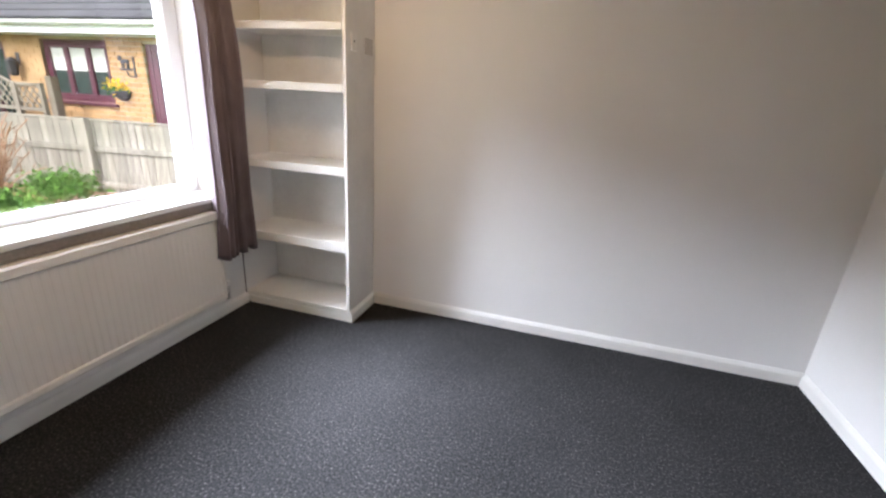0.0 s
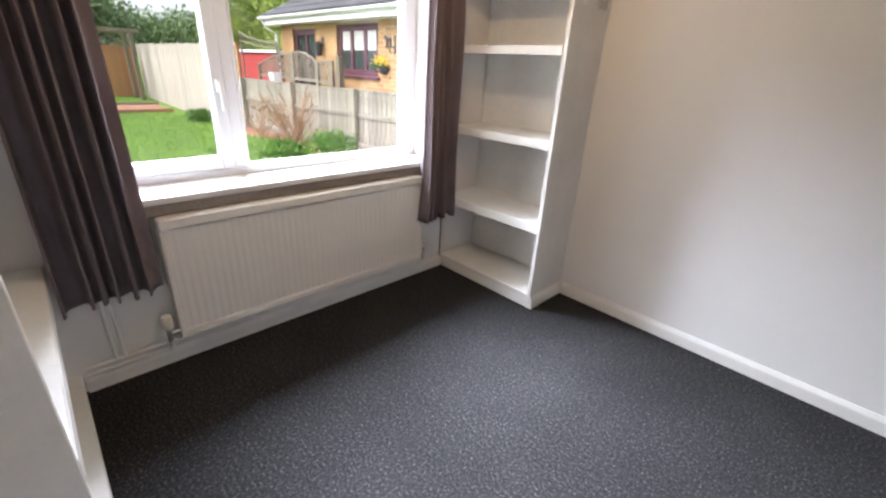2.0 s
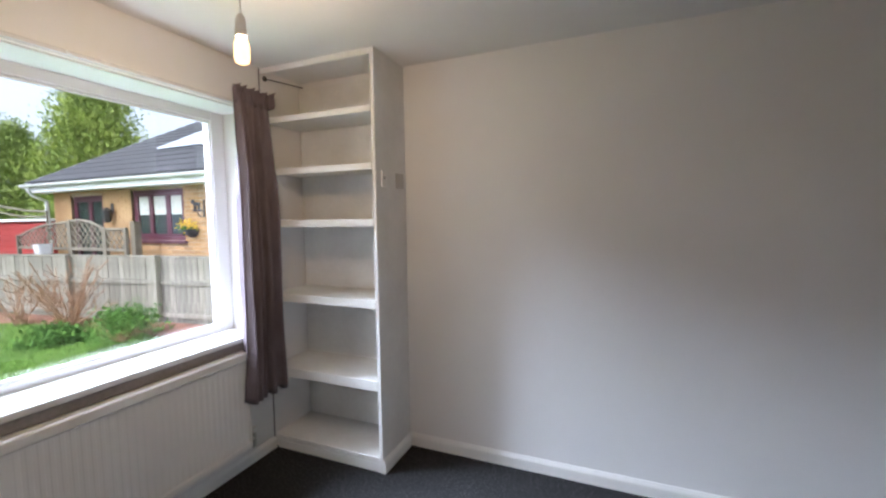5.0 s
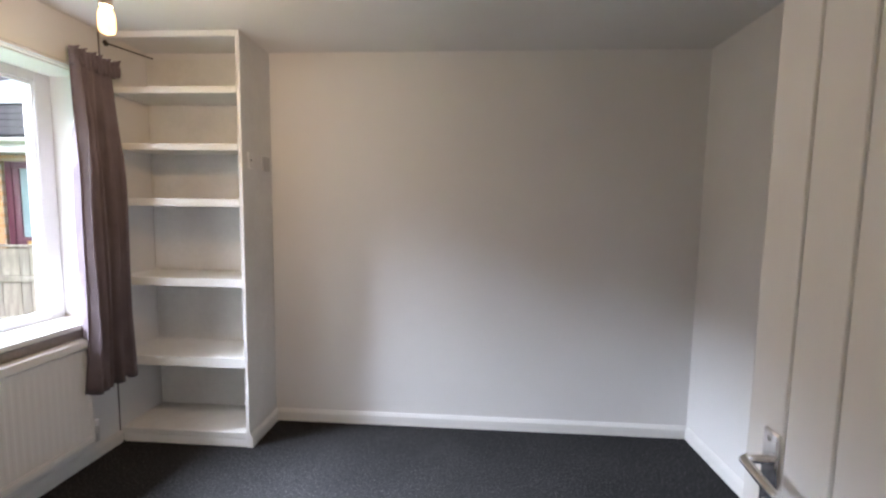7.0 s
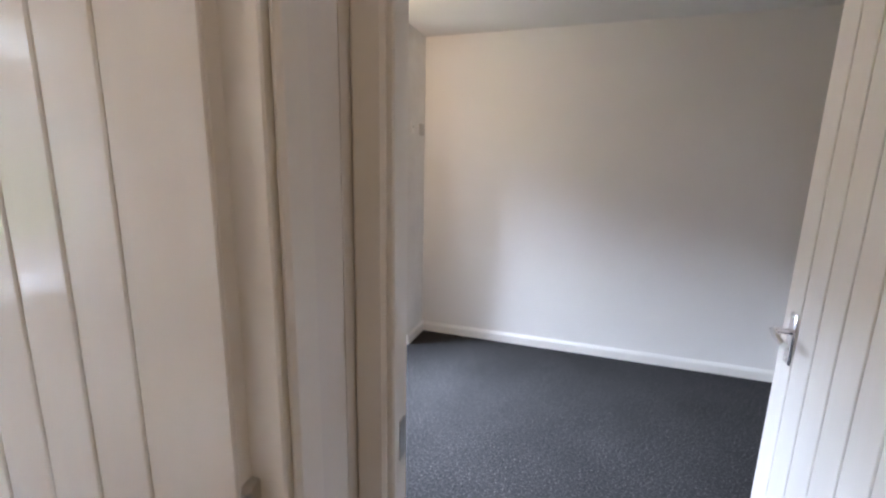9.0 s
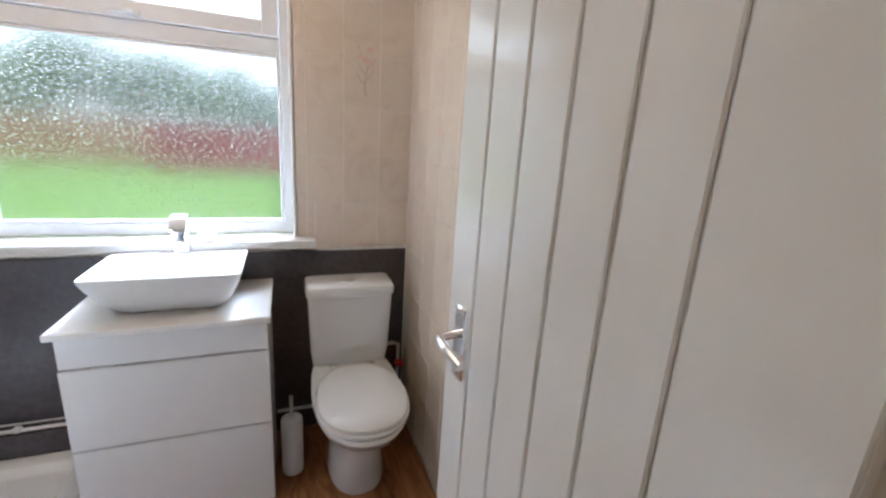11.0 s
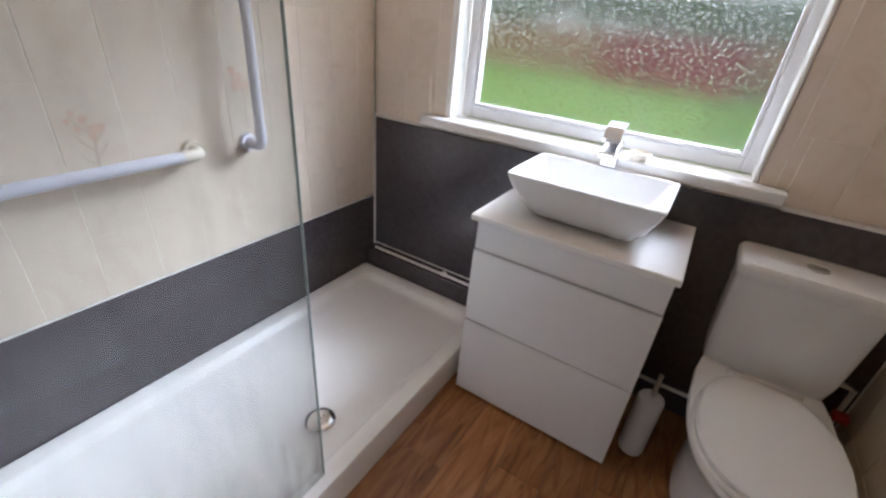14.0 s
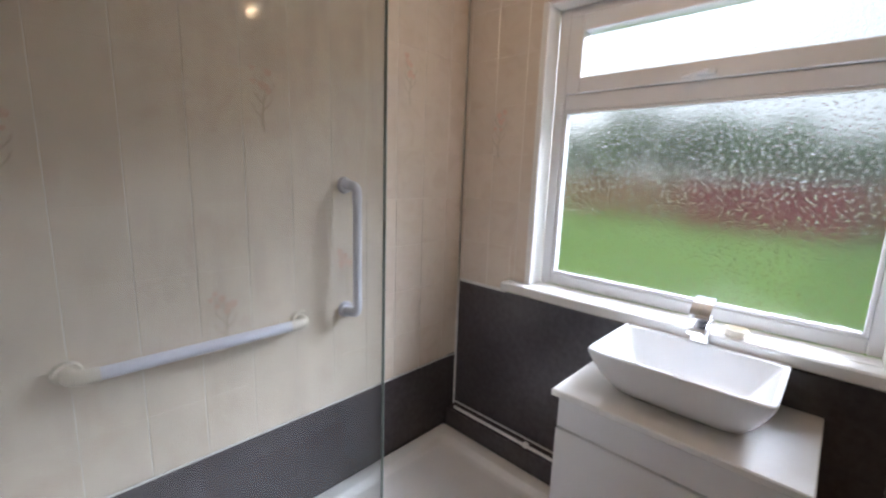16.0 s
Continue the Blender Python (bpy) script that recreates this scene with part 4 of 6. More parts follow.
# shower screen, with a film of dried spray on its lower half
SX, SY = 0.90, -3.872
scr = thing("shower_screen", "clear glass shower screen streaked with limescale", "shower screen", at=(1.2, SY, TZ))
gl = part("glass_panel", boxes(((SX, SY - 0.004, TZ + 0.004), (BATH_E - 0.004, SY + 0.004, 2.02)), bev=0.001), M["screen"], scr)
gl.visible_shadow = False
part("glass_edge", boxes(((SX - 0.0012, SY - 0.0042, TZ + 0.004), (SX - 0.0002, SY + 0.0042, 2.02))), M["glassedge"], scr, "greenish polished glass edge")
part("wall_channel", boxes(((BATH_E - 0.03, SY - 0.012, TZ + 0.001), (BATH_E - 0.001, SY - 0.0045, 2.03)), ((BATH_E - 0.03, SY + 0.0045, TZ + 0.001), (BATH_E - 0.001, SY + 0.012, 2.03)), bev=0.002), M["chrome"], scr)
part("bottom_seal", boxes(((SX + 0.004, SY - 0.005, TZ + 0.0005), (BATH_E - 0.031, SY + 0.005, TZ + 0.0038)), bev=0.0005), M["seal"], scr)


# grab rails
def grab_rail(a, b, out, r, label, mat, endmat, stand=0.055):
    a, b, out = Vector(a), Vector(b), Vector(out)
    g = thing("grab_rail", label, "grab rail", at=a)
    d = (b - a).normalized()
    rc = 0.028
    pts = []
    for k in range(7):
        t = math.pi / 2 * k / 6
        pts.append(a + out * (stand - rc + rc * math.sin(t)) + d * (rc - rc * math.cos(t)))
    end = []
    for k in range(7):
        t = math.pi / 2 * k / 6
        end.append(b + out * (stand - rc + rc * math.cos(t)) - d * (rc - rc * math.sin(t)))
    part("bar", tube(bmesh.new(), [a + out * stand + d * (rc + 0.02), b + out * stand - d * (rc + 0.02)], r, 16), mat, g, smooth=True)
    for pl, base in ((pts, a), (end[::-1], b)):
        sgn = 1 if base is a else -1
        part("elbow", tube(bmesh.new(), [base + out * 0.008] + pl + [pl[-1] + d * sgn * 0.03], r * 1.12, 16), endmat, g, smooth=True)
        bm = bmesh.new()
        cyl(bm, base, base + out * 0.014, r * 2.0, 24, r * 1.75)
        part("flange", bm, endmat, g, smooth=True)
    return g


grab_rail((0.525, BATH_S, 0.862), (0.525, BATH_S, 1.335), (0, 1, 0), 0.0155, "upright pale grey plastic grab rail on the tiles", M["rail"], M["rail"], 0.082)
grab_rail((1.33, BATH_S, 0.868), (0.715, BATH_S, 0.868), (0, 1, 0), 0.0165, "level pale plastic grab rail with cream ends", M["rail"], M["railcream"], 0.055)

# ---- vanity unit ----
NY0, NY1, NX1, NZ = -3.797, -3.216, 0.285, 0.735
van = thing("vanity_unit", "white gloss vanity unit with two wide drawers", "vanity unit", at=(0.08, -3.5, 0))
bm = boxes(((BX + 0.005, NY0 + 0.002, 0.0), (NX1 - 0.022, NY0 + 0.018, NZ)), ((BX + 0.005, NY1 - 0.018, 0.0), (NX1 - 0.022, NY1 - 0.002, NZ)), ((BX + 0.005, NY0 + 0.0185, 0.0), (NX1 - 0.06, NY1 - 0.0185, 0.018)),
           ((BX + 0.005, NY0 + 0.0185, 0.0185), (BX + 0.015, NY1 - 0.0185, NZ)), bev=0.001)
part("carcass", bm, M["vanity"], van)
part("rail_front", boxes(((NX1 - 0.021, NY0 + 0.002, 0.636), (NX1 - 0.004, NY1 - 0.002, NZ)), bev=0.0015), M["vanity"], van)
part("grip_recess", boxes(((NX1 - 0.045, NY0 + 0.02, 0.59), (NX1 - 0.040, NY1 - 0.02, 0.70))), M["vanity"], van)
part("grip_recess", boxes(((NX1 - 0.045, NY0 + 0.02, 0.30), (NX1 - 0.040, NY1 - 0.02, 0.40))), M["vanity"], van)
for z0, z1 in ((0.350, 0.630), (0.012, 0.344)):
    part("drawer_front", boxes(((NX1 - 0.019, NY0, z0), (NX1, NY1, z1)), bev=0.002), M["vanity"], van)
slab = thing("worktop", "white gloss worktop on the vanity unit", "worktop", at=(0.08, -3.5, NZ))
part("board", boxes(((BX + 0.005, NY0 - 0.018, NZ + 0.0005), (NX1 + 0.012, NY1 + 0.010, NZ + 0.022)), bev=0.003), M["slab"], slab)


# ---- basin ----
def squircle(cx, cy, hx, hy, z, p, n=48, skew=0.0):
    pts = []
    for k in range(n):
        t = 2 * math.pi * k / n
        c, s = math.cos(t), math.sin(t)
        pts.append((cx + skew + hx * math.copysign(abs(c) ** (2 / p), c), cy + hy * math.copysign(abs(s) ** (2 / p), s), z))
    return pts


CX, CY, Z0 = 0.082, -3.516, NZ + 0.0225
bas = thing("basin", "white ceramic rectangular countertop basin", "basin", at=(CX, CY, Z0))
bm = bmesh.new()
loft(bm, [squircle(CX, CY, 0.085, 0.150, Z0, 8), squircle(CX, CY, 0.098, 0.165, Z0 + 0.010, 8), squircle(CX, CY, 0.132, 0.190, Z0 + 0.05, 10), squircle(CX, CY, 0.160, 0.214, Z0 + 0.10, 14),
          squircle(CX, CY, 0.174, 0.224, Z0 + 0.133, 18), squircle(CX, CY, 0.174, 0.224, Z0 + 0.141, 18), squircle(CX, CY, 0.171, 0.221, Z0 + 0.144, 18),
          squircle(CX + 0.022, CY, 0.143, 0.211, Z0 + 0.144, 18), squircle(CX + 0.022, CY, 0.140, 0.208, Z0 + 0.139, 18), squircle(CX + 0.025, CY, 0.104, 0.158, Z0 + 0.060, 18), squircle(CX + 0.03, CY, 0.082, 0.125, Z0 + 0.032, 14),
          squircle(CX + 0.03, CY, 0.03, 0.03, Z0 + 0.024, 2)])
part("bowl", bm, M["ceramic"], bas, smooth=True)
part("waste", lathe(bmesh.new(), [(0.001, 0.0), (0.022, 0.0), (0.022, 0.003), (0.017, 0.005), (0.001, 0.005)], (CX + 0.03, CY, Z0 + 0.0245), 24), M["chrome"], bas, "chrome waste", smooth=True)
TXX = CX - 0.150
tap = thing("basin_tap", "square chrome mixer tap on the basin", "tap", at=(TXX, CY, Z0 + 0.127))
part("body", boxes(((TXX - 0.024, CY - 0.026, Z0 + 0.1445), (TXX + 0.024, CY + 0.026, Z0 + 0.225)), bev=0.005), M["chrome"], tap, smooth=True)
bm = box(bmesh.new(), (-0.02, -0.025, -0.011), (0.09, 0.025, 0.011), 0.004, Matrix.Translation((TXX + 0.005, CY, Z0 + 0.215)) @ Matrix.Rotation(radians(14), 4, "Y"))
part("spout", bm, M["chrome"], tap, smooth=True)
top = [(-0.030, 0.281), (-0.010, 0.286), (0.015, 0.284), (0.038, 0.275), (0.056, 0.260), (0.066, 0.243)]
bm = bmesh.new()
loft(bm, [[(TXX + px, CY - 0.027, Z0 + pz), (TXX + px, CY + 0.027, Z0 + pz), (TXX + px - 0.006, CY + 0.027, Z0 + pz - 0.013), (TXX + px - 0.006, CY - 0.027, Z0 + pz - 0.013)] for px, pz in top])
box(bm, (TXX - 0.016, CY - 0.015, Z0 + 0.224), (TXX + 0.016, CY + 0.015, Z0 + 0.276), 0.002)
part("lever", bm, M["chrome"], tap)
soap = thing("soap_dish", "small cream soap dish on the window sill", "soap dish", at=(-0.10, -3.43, VZ0 + 0.034))
part("dish", lathe(bmesh.new(), [(0.026, 0.0), (0.032, 0.006), (0.034, 0.024), (0.031, 0.026), (0.026, 0.012), (0.001, 0.009)], (-0.105, -3.435, VZ0 + 0.0335), 28), M["railcream"], soap, smooth=True)

# ---- toilet ----
wc = thing("toilet", "white close-coupled toilet with its lid down", "toilet", at=(0.2, WCB, 0))


def dshape(x0, x1, hw, z, n=40, blunt=2.3, back=0.82):
    """A seat outline: round at the front (x1), squarer at the back (x0)."""
    pts = []
    cx, hx = (x0 + x1) / 2, (x1 - x0) / 2
    for k in range(n):
        t = 2 * math.pi * k / n
        c, s = math.cos(t), math.sin(t)
        e = blunt if c > 0 else 3.6
        w = hw * (1 if c > 0 else back + (1 - back) * (1 + c))
        pts.append((cx + hx * math.copysign(abs(c) ** (2 / e), c), WCB + w * math.copysign(abs(s) ** (2 / e), s), z))
    return pts


bm = bmesh.new()
loft(bm, [dshape(0.0, 0.35, 0.112, 0.0), dshape(0.0, 0.355, 0.115, 0.02), dshape(-0.03, 0.35, 0.106, 0.12), dshape(-0.08, 0.38, 0.112, 0.22), dshape(-0.115, 0.45, 0.145, 0.30), dshape(-0.12, 0.53, 0.172, 0.35),
          dshape(-0.12, 0.55, 0.178, 0.382), dshape(-0.12, 0.545, 0.175, 0.395), dshape(-0.11, 0.50, 0.17, 0.398)])
part("pan", bm, M["ceramic"], wc, smooth=True)
bm = bmesh.new()
loft(bm, [dshape(0.105, 0.536, 0.166, 0.399, back=0.7), dshape(0.10, 0.542, 0.171, 0.404, back=0.7), dshape(0.10, 0.542, 0.171, 0.412, back=0.7), dshape(0.105, 0.537, 0.168, 0.4165, back=0.7)])
part("seat", bm, M["ceramic"], wc, smooth=True)
bm = bmesh.new()
loft(bm, [dshape(0.107, 0.530, 0.162, 0.4175, back=0.68), dshape(0.10, 0.536, 0.167, 0.422, back=0.68), dshape(0.10, 0.536, 0.167, 0.431, back=0.68), dshape(0.11, 0.526, 0.160, 0.440, back=0.68), dshape(0.14, 0.48, 0.136, 0.445, back=0.7), dshape(0.2, 0.41, 0.085, 0.447, back=0.8)])
part("lid", bm, M["ceramic"], wc, smooth=True)
for s in (-1, 1):
    part("seat_hinge", cyl(bmesh.new(), (0.085, WCB + s * 0.075 - 0.018, 0.416), (0.085, WCB + s * 0.075 + 0.018, 0.416), 0.011, 14), M["chrome"], wc, smooth=True)
bm = bmesh.new()
loft(bm, [squircle(-0.045, WCB, 0.077, 0.158, 0.399, 9), squircle(-0.040, WCB, 0.084, 0.166, 0.46, 9), squircle(-0.035, WCB, 0.090, 0.176, 0.715, 9)])
ci = part("cistern", bm, M["ceramic"], wc, smooth=True)
bm = bmesh.new()
loft(bm, [squircle(-0.034, WCB, 0.092, 0.180, 0.716, 9), squircle(-0.034, WCB, 0.095, 0.183, 0.721, 9), squircle(-0.034, WCB, 0.095, 0.183, 0.750, 9), squircle(-0.034, WCB, 0.090, 0.178, 0.759, 8), squircle(-0.034, WCB, 0.07, 0.15, 0.763, 7)])
cl = part("cistern_lid", bm, M["ceramic"], wc, smooth=True)
part("flush_button", lathe(bmesh.new(), [(0.026, 0.0), (0.026, 0.004), (0.021, 0.006), (0.020, 0.004), (0.001, 0.005)], (-0.03, WCB, 0.7625), 24), M["satin"], cl, "brushed metal flush button", smooth=True)
bru = thing("toilet_brush", "white toilet brush holder with a steel handle", "toilet brush", at=(0.1, -3.15, 0))
part("holder", lathe(bmesh.new(), [(0.036, 0.0), (0.040, 0.004), (0.042, 0.012), (0.042, 0.24), (0.039, 0.25), (0.030, 0.255), (0.012, 0.258)], (0.145, -3.150, 0.0), 28), M["brush"], bru, smooth=True)
part("handle", cyl(bmesh.new(), (0.145, -3.15, 0.255), (0.145, -3.15, 0.35), 0.0075, 12), M["satin"], bru, "steel rod handle", smooth=True)
iso = thing("isolation_valve", "small red-handled valve on a white pipe behind the toilet", "valve", at=(-0.05, -2.66, 0.3))
part("pipe", tube(bmesh.new(), [(-0.09, -2.655, 0.0), (-0.09, -2.655, 0.40), (-0.07, -2.69, 0.42), (-0.06, -2.75, 0.42)], 0.0078, 10), M["gloss"], iso, smooth=True)
part("tap_handle", boxes(((-0.08, -2.675, 0.30), (-0.045, -2.635, 0.325)), bev=0.004), M["redcap"], iso, "red plastic handle")
fp = thing("supply_pipe", "white supply pipe low on the wall beside the toilet", "pipe", at=(BX + 0.02, -3.1, 0.12))
part("pipe", tube(bmesh.new(), [(BX + 0.02, -3.21, 0.115), (BX + 0.02, -3.0, 0.115)], 0.0078, 10), M["gloss"], fp, smooth=True)

pendant(0.45, -3.66, CEIL - 2.12, "lit bare bulb on a short white ceiling flex", 2.5)
# unseen hall lamp, added to light the hall side of the door frames
pendant(2.45, -3.75, CEIL - 2.05, "lit bare bulb on a white flex, assumed in the unseen part of the hall", 1.25)

# ---- bathroom floor of oak-look planks ----
bfloor = structure("bath_floor", boxes(((BX - 0.01, BATH_N, -0.12), (HALL_W - 0.001, BATH_S, -0.006))), M["felt"], "brown oak-look vinyl planks", "floor")


def plank_mesh(length, width):
    return mesh_of("plank", boxes(((-length / 2, -width / 2, -0.006), (length / 2, width / 2, 0.0)), bev=0.0012), M["oak"])


pw, pl = 0.148, 0.62
full = plank_mesh(pl - 0.0012, pw - 0.0012)
rnd = random.Random(3)
y = BATH_N - pw / 2
row = 0
while y > -3.95:
    x = BX - 0.30 + (row * 0.37) % pl
    while x < BATH_E + 0.02:
        x0, x1 = max(x - pl / 2, BX), min(x + pl / 2, BATH_E + 0.08 if -3.4 < y < -2.78 else BATH_E)
        if x1 - x0 > 0.02:
            me = full if x1 - x0 > pl - 0.001 else plank_mesh(x1 - x0 - 0.0012, pw - 0.0012)
            piece("plank", me, bfloor, Matrix.Translation(((x0 + x1) / 2, y, rnd.uniform(-0.0003, 0.0))))
        x += pl
    y -= pw
    row += 1
structure("trim_threshold", boxes(((HALL_W - 0.03, EY0 + 0.03, 0.0005), (HALL_W + 0.012, EY1 - 0.03, 0.008)), bev=0.003), M["satin"], "metal threshold strip in the bathroom doorway", "threshold")

# ---- wall tiles ----
TW, TH, TT = 0.150, 0.200, 0.0095
tiles = {}


def tile_mesh(w, h):
    key = (round(w, 3), round(h, 3))
    if key not in tiles:
        tiles[key] = mesh_of("tile", boxes(((-w / 2 + 0.0014, 0, -h / 2 + 0.0003), (w / 2 - 0.0014, TT, h / 2 - 0.0003)), bev=0.0009), M["tile"])
    return tiles[key]


def sprig(m, seed):
    """A printed flower sprig: curved stem, side twigs and a few petals, as thin raised print."""
    r = random.Random(seed)
    st, pe = bmesh.new(), bmesh.new()

    def strip(bm, pts, w, lift=0.0):
        prev = None
        for i, (x, z) in enumerate(pts):
            ww = w * (1 - 0.7 * i / len(pts))
            cur = (bm.verts.new(m @ Vector((x - ww, 0.0100 + lift, z))), bm.verts.new(m @ Vector((x + ww, 0.0100 + lift, z))))
            if prev:
                bm.faces.new((prev[0], prev[1], cur[1], cur[0]))
            prev = cur
    lean = r.uniform(-0.02, 0.02)
    stem = [(lean * (k / 8) ** 2 - 0.004 * math.sin(k * 0.8), -0.075 + 0.0165 * k) for k in range(9)]
    strip(st, stem, 0.0034)
    for k in (2, 3, 4, 5, 6):
        x, z = stem[k]
        s = 1 if k % 2 else -1
        strip(st, [(x, z), (x + s * 0.012, z + 0.012), (x + s * 0.022, z + 0.026), (x + s * 0.024, z + 0.036)], 0.0028, 0.0002 * k)
    for k in range(7):
        x, z = stem[6 + k % 3]
        cx, cz = x + r.uniform(-0.026, 0.022), z + r.uniform(-0.01, 0.02)
        rad_ = r.uniform(0.006, 0.011)
        pe.faces.new([pe.verts.new(m @ Vector((cx + rad_ * math.cos(a) * (1 + 0.3 * math.sin(3 * a)), 0.0116 + 0.0004 * k, cz + rad_ * math.sin(a)))) for a in (2 * math.pi * q / 9 for q in range(9))])
    return st, pe


def tile_wall(parent, origin, u, n, length, z0, z1, first, holes=(), sprigs=(), zref=0.88):
    """Tiles over a wall from origin along u (unit), facing n; first: offset of the first joint."""
    origin, u, n = Vector(origin), Vector(u), Vector(n)
    rot = Matrix((u, n, Vector((0, 0, 1)))).transposed().to_4x4()
    cuts = [0.0] + [first + k * TW for k in range(int((length - first) / TW) + 1) if 0.012 < first + k * TW < length - 0.012] + [length]
    k0 = math.floor((z0 - zref) / TH)
    zc = [z0] + [zref + k * TH for k in range(k0, k0 + 20) if z0 + 0.012 < zref + k * TH < z1 - 0.012] + [z1]
    gb = bmesh.new()
    for i, (a, b) in enumerate(zip(cuts, cuts[1:])):
        for j, (c, d) in enumerate(zip(zc, zc[1:])):
            spans = [(a, b, c, d)]
            for h0, h1, g0, g1 in holes:
                nxt = []
                for p, q, s, t in spans:
                    if q <= h0 or p >= h1 or t <= g0 or s >= g1:
                        nxt.append((p, q, s, t))
                        continue
                    if p < h0:
                        nxt.append((p, h0, s, t))
                    if q > h1:
                        nxt.append((h1, q, s, t))
                    if s < g0:
                        nxt.append((max(p, h0), min(q, h1), s, g0))
                    if t > g1:
                        nxt.append((max(p, h0), min(q, h1), g1, t))
                spans = nxt
            for p, q, s, t in spans:
                if q - p < 0.008 or t - s < 0.008:
                    continue
                box(gb, (q - 0.0012, 0.001, s), (q + 0.0012, TT - 0.0009, t), 0)
                box(gb, (p + 0.0013, 0.001, t - 0.0004), (q - 0.0013, TT - 0.001, t + 0.0004), 0)
                piece("tile", tile_mesh(q - p, t - s), parent, Matrix.Translation(origin + u * ((p + q) / 2) + Vector((0, 0, (s + t) / 2))) @ rot)
    bmesh.ops.transform(gb, matrix=Matrix.Translation(origin) @ rot, verts=gb.verts)
    part("grout", gb, M["grout"], parent, "pale cream grout lines")
    for k, (su, sz) in enumerate(sprigs):
        st, pe = sprig(Matrix.Translation(origin + u * su + Vector((0, 0, sz))) @ rot @ Matrix.Diagonal((1.3, 1, 1.25, 1)), k + 11)
        part("printed_sprig", st, M["motif_stem"], parent, "faint printed flower stem")
        part("printed_petals", pe, M["motif_petal"], parent, "faint printed petals")


tile_wall(wall_bs, (BATH_E, BATH_S - 0.010, 0), (-1, 0, 0), (0, 1, 0), BATH_E - BX - 0.006, 0.49, CEIL - 0.002, 0.084,
          sprigs=((0.16, 1.39), (0.75, 1.59), (0.61, 0.92), (1.05, 1.0), (0.3, 1.9), (1.35, 1.75)))
tile_wall(wall_bw, (BX - 0.010, BATH_S + 0.004, 0), (0, 1, 0), (1, 0, 0), BATH_N - BATH_S - 0.005, 0.885, CEIL - 0.002, 0.02,
          holes=((VY0 - BATH_S - 0.001, VY1 - BATH_S - 0.004, 0.80, VZ1 + 0.001), (VY0 - 0.087 - BATH_S, VY1 + 0.072 - BATH_S, 0.80, VZ0 + 0.034)),
          sprigs=((0.20, 1.56), (1.76, 1.62), (1.72, 2.0)))
tile_wall(wall_bn, (BX + 0.0005, SOUTH - 0.1015, 0), (1, 0, 0), (0, -1, 0), BATH_E - BX - 0.0025, 0.002, CEIL - 0.002, 0.10, sprigs=((0.85, 1.75), (0.4, 1.35)))

# ---- garden ----
ground = structure("ground", boxes(((-400, -400, GROUND - 0.3), (400, 400, GROUND))), M["lawn"], "green garden lawn", "lawn")


def raw_mesh(name, verts, faces, mat, smooth=False):
    me = bpy.data.meshes.new(name)
    me.from_pydata(verts, [], faces)
    me.materials.append(mat)
    if smooth:
        me.polygons.foreach_set("use_smooth", [True] * len(me.polygons))
    return me


def leaf_cloud(name, centres, normals, size, mat, seed, parent=None, aspect=1.0):
    """Many small bent leaves (two triangles each) at the given places."""
    r = np.random.default_rng(seed)
    n = len(centres)
    d = np.asarray(normals, float) + r.normal(0, 0.55, (n, 3))
    d /= np.linalg.norm(d, axis=1)[:, None]
    s = np.cross(d, r.normal(0, 1, (n, 3)))
    s /= np.linalg.norm(s, axis=1)[:, None]
    up = np.cross(s, d)
    sz = size * r.uniform(0.5, 1.4, (n, 1))
    c = np.asarray(centres, float)
    a, b = c + d * sz * aspect, c - d * sz * 0.5
    e, f = c + s * sz * 0.45 + up * sz * 0.12, c - s * sz * 0.45 + up * sz * 0.12
    verts = np.stack([a, e, b, f], 1).reshape(-1, 3)
    faces = [(4 * k, 4 * k + 1, 4 * k + 2, 4 * k + 3) for k in range(n)]
    ob = new(name, raw_mesh(name, verts.tolist(), faces, mat))
    if parent:
        ob.parent = parent
        ob.matrix_parent_inverse = Matrix.Translation(BASE.get(parent.name, Vector())).inverted()
    return ob


def conifer(x, y, height, radius, mat, seed, label, clumps=260):
    """A tapered trunk with limbs, and a pointed crown of leaf sprays in tiers with gaps."""
    r = random.Random(seed)
    t = thing("conifer_tree", label, "tree", at=(x, y, GROUND))
    part("trunk", cyl(bmesh.new(), (x, y, GROUND), (x, y, GROUND + height * 0.93), 0.03 * height, 10, 0.02), M["bark"], t, smooth=True)
    bm = bmesh.new()
    cs, ns = [], []
    for k in range(clumps):
        h = r.uniform(0.06, 1.0) ** 0.85
        a = r.uniform(0, 2 * math.pi)
        lobe = 0.10 * math.sin(3 * a + 9 * h + seed) + 0.10 * math.sin(17 * h + 2 * a + 2 * seed)
        rr = radius * min(1.0, (1 - h) * 1.25) ** 0.9 * (0.72 + lobe + r.uniform(-0.12, 0.22)) + 0.04
        z = GROUND + height * h
        tip = Vector((x + rr * math.cos(a), y + rr * math.sin(a), z + 0.05 * height * (0.4 + h)))
        base = Vector((x, y, z - 0.04 * height))
        if k % 3 == 0:
            cyl(bm, base, tip, 0.018 * height * 0.25, 5, 0.006, caps=False)
        for q in range(130):
            f = r.uniform(0.45, 1.08)
            p = base.lerp(tip, f)
            sp = 0.13 * radius * (1.25 - 0.4 * f)
            cs.append((p.x + r.gauss(0, sp), p.y + r.gauss(0, sp), p.z + r.gauss(0, sp * 0.9)))
            ns.append((math.cos(a) * 0.5, math.sin(a) * 0.5, 0.9))
    part("limbs", bm, M["bark"], t)
    leaf_cloud("crown", cs, ns, 0.009 * height + 0.015, mat, seed, t, 1.6)
    return t


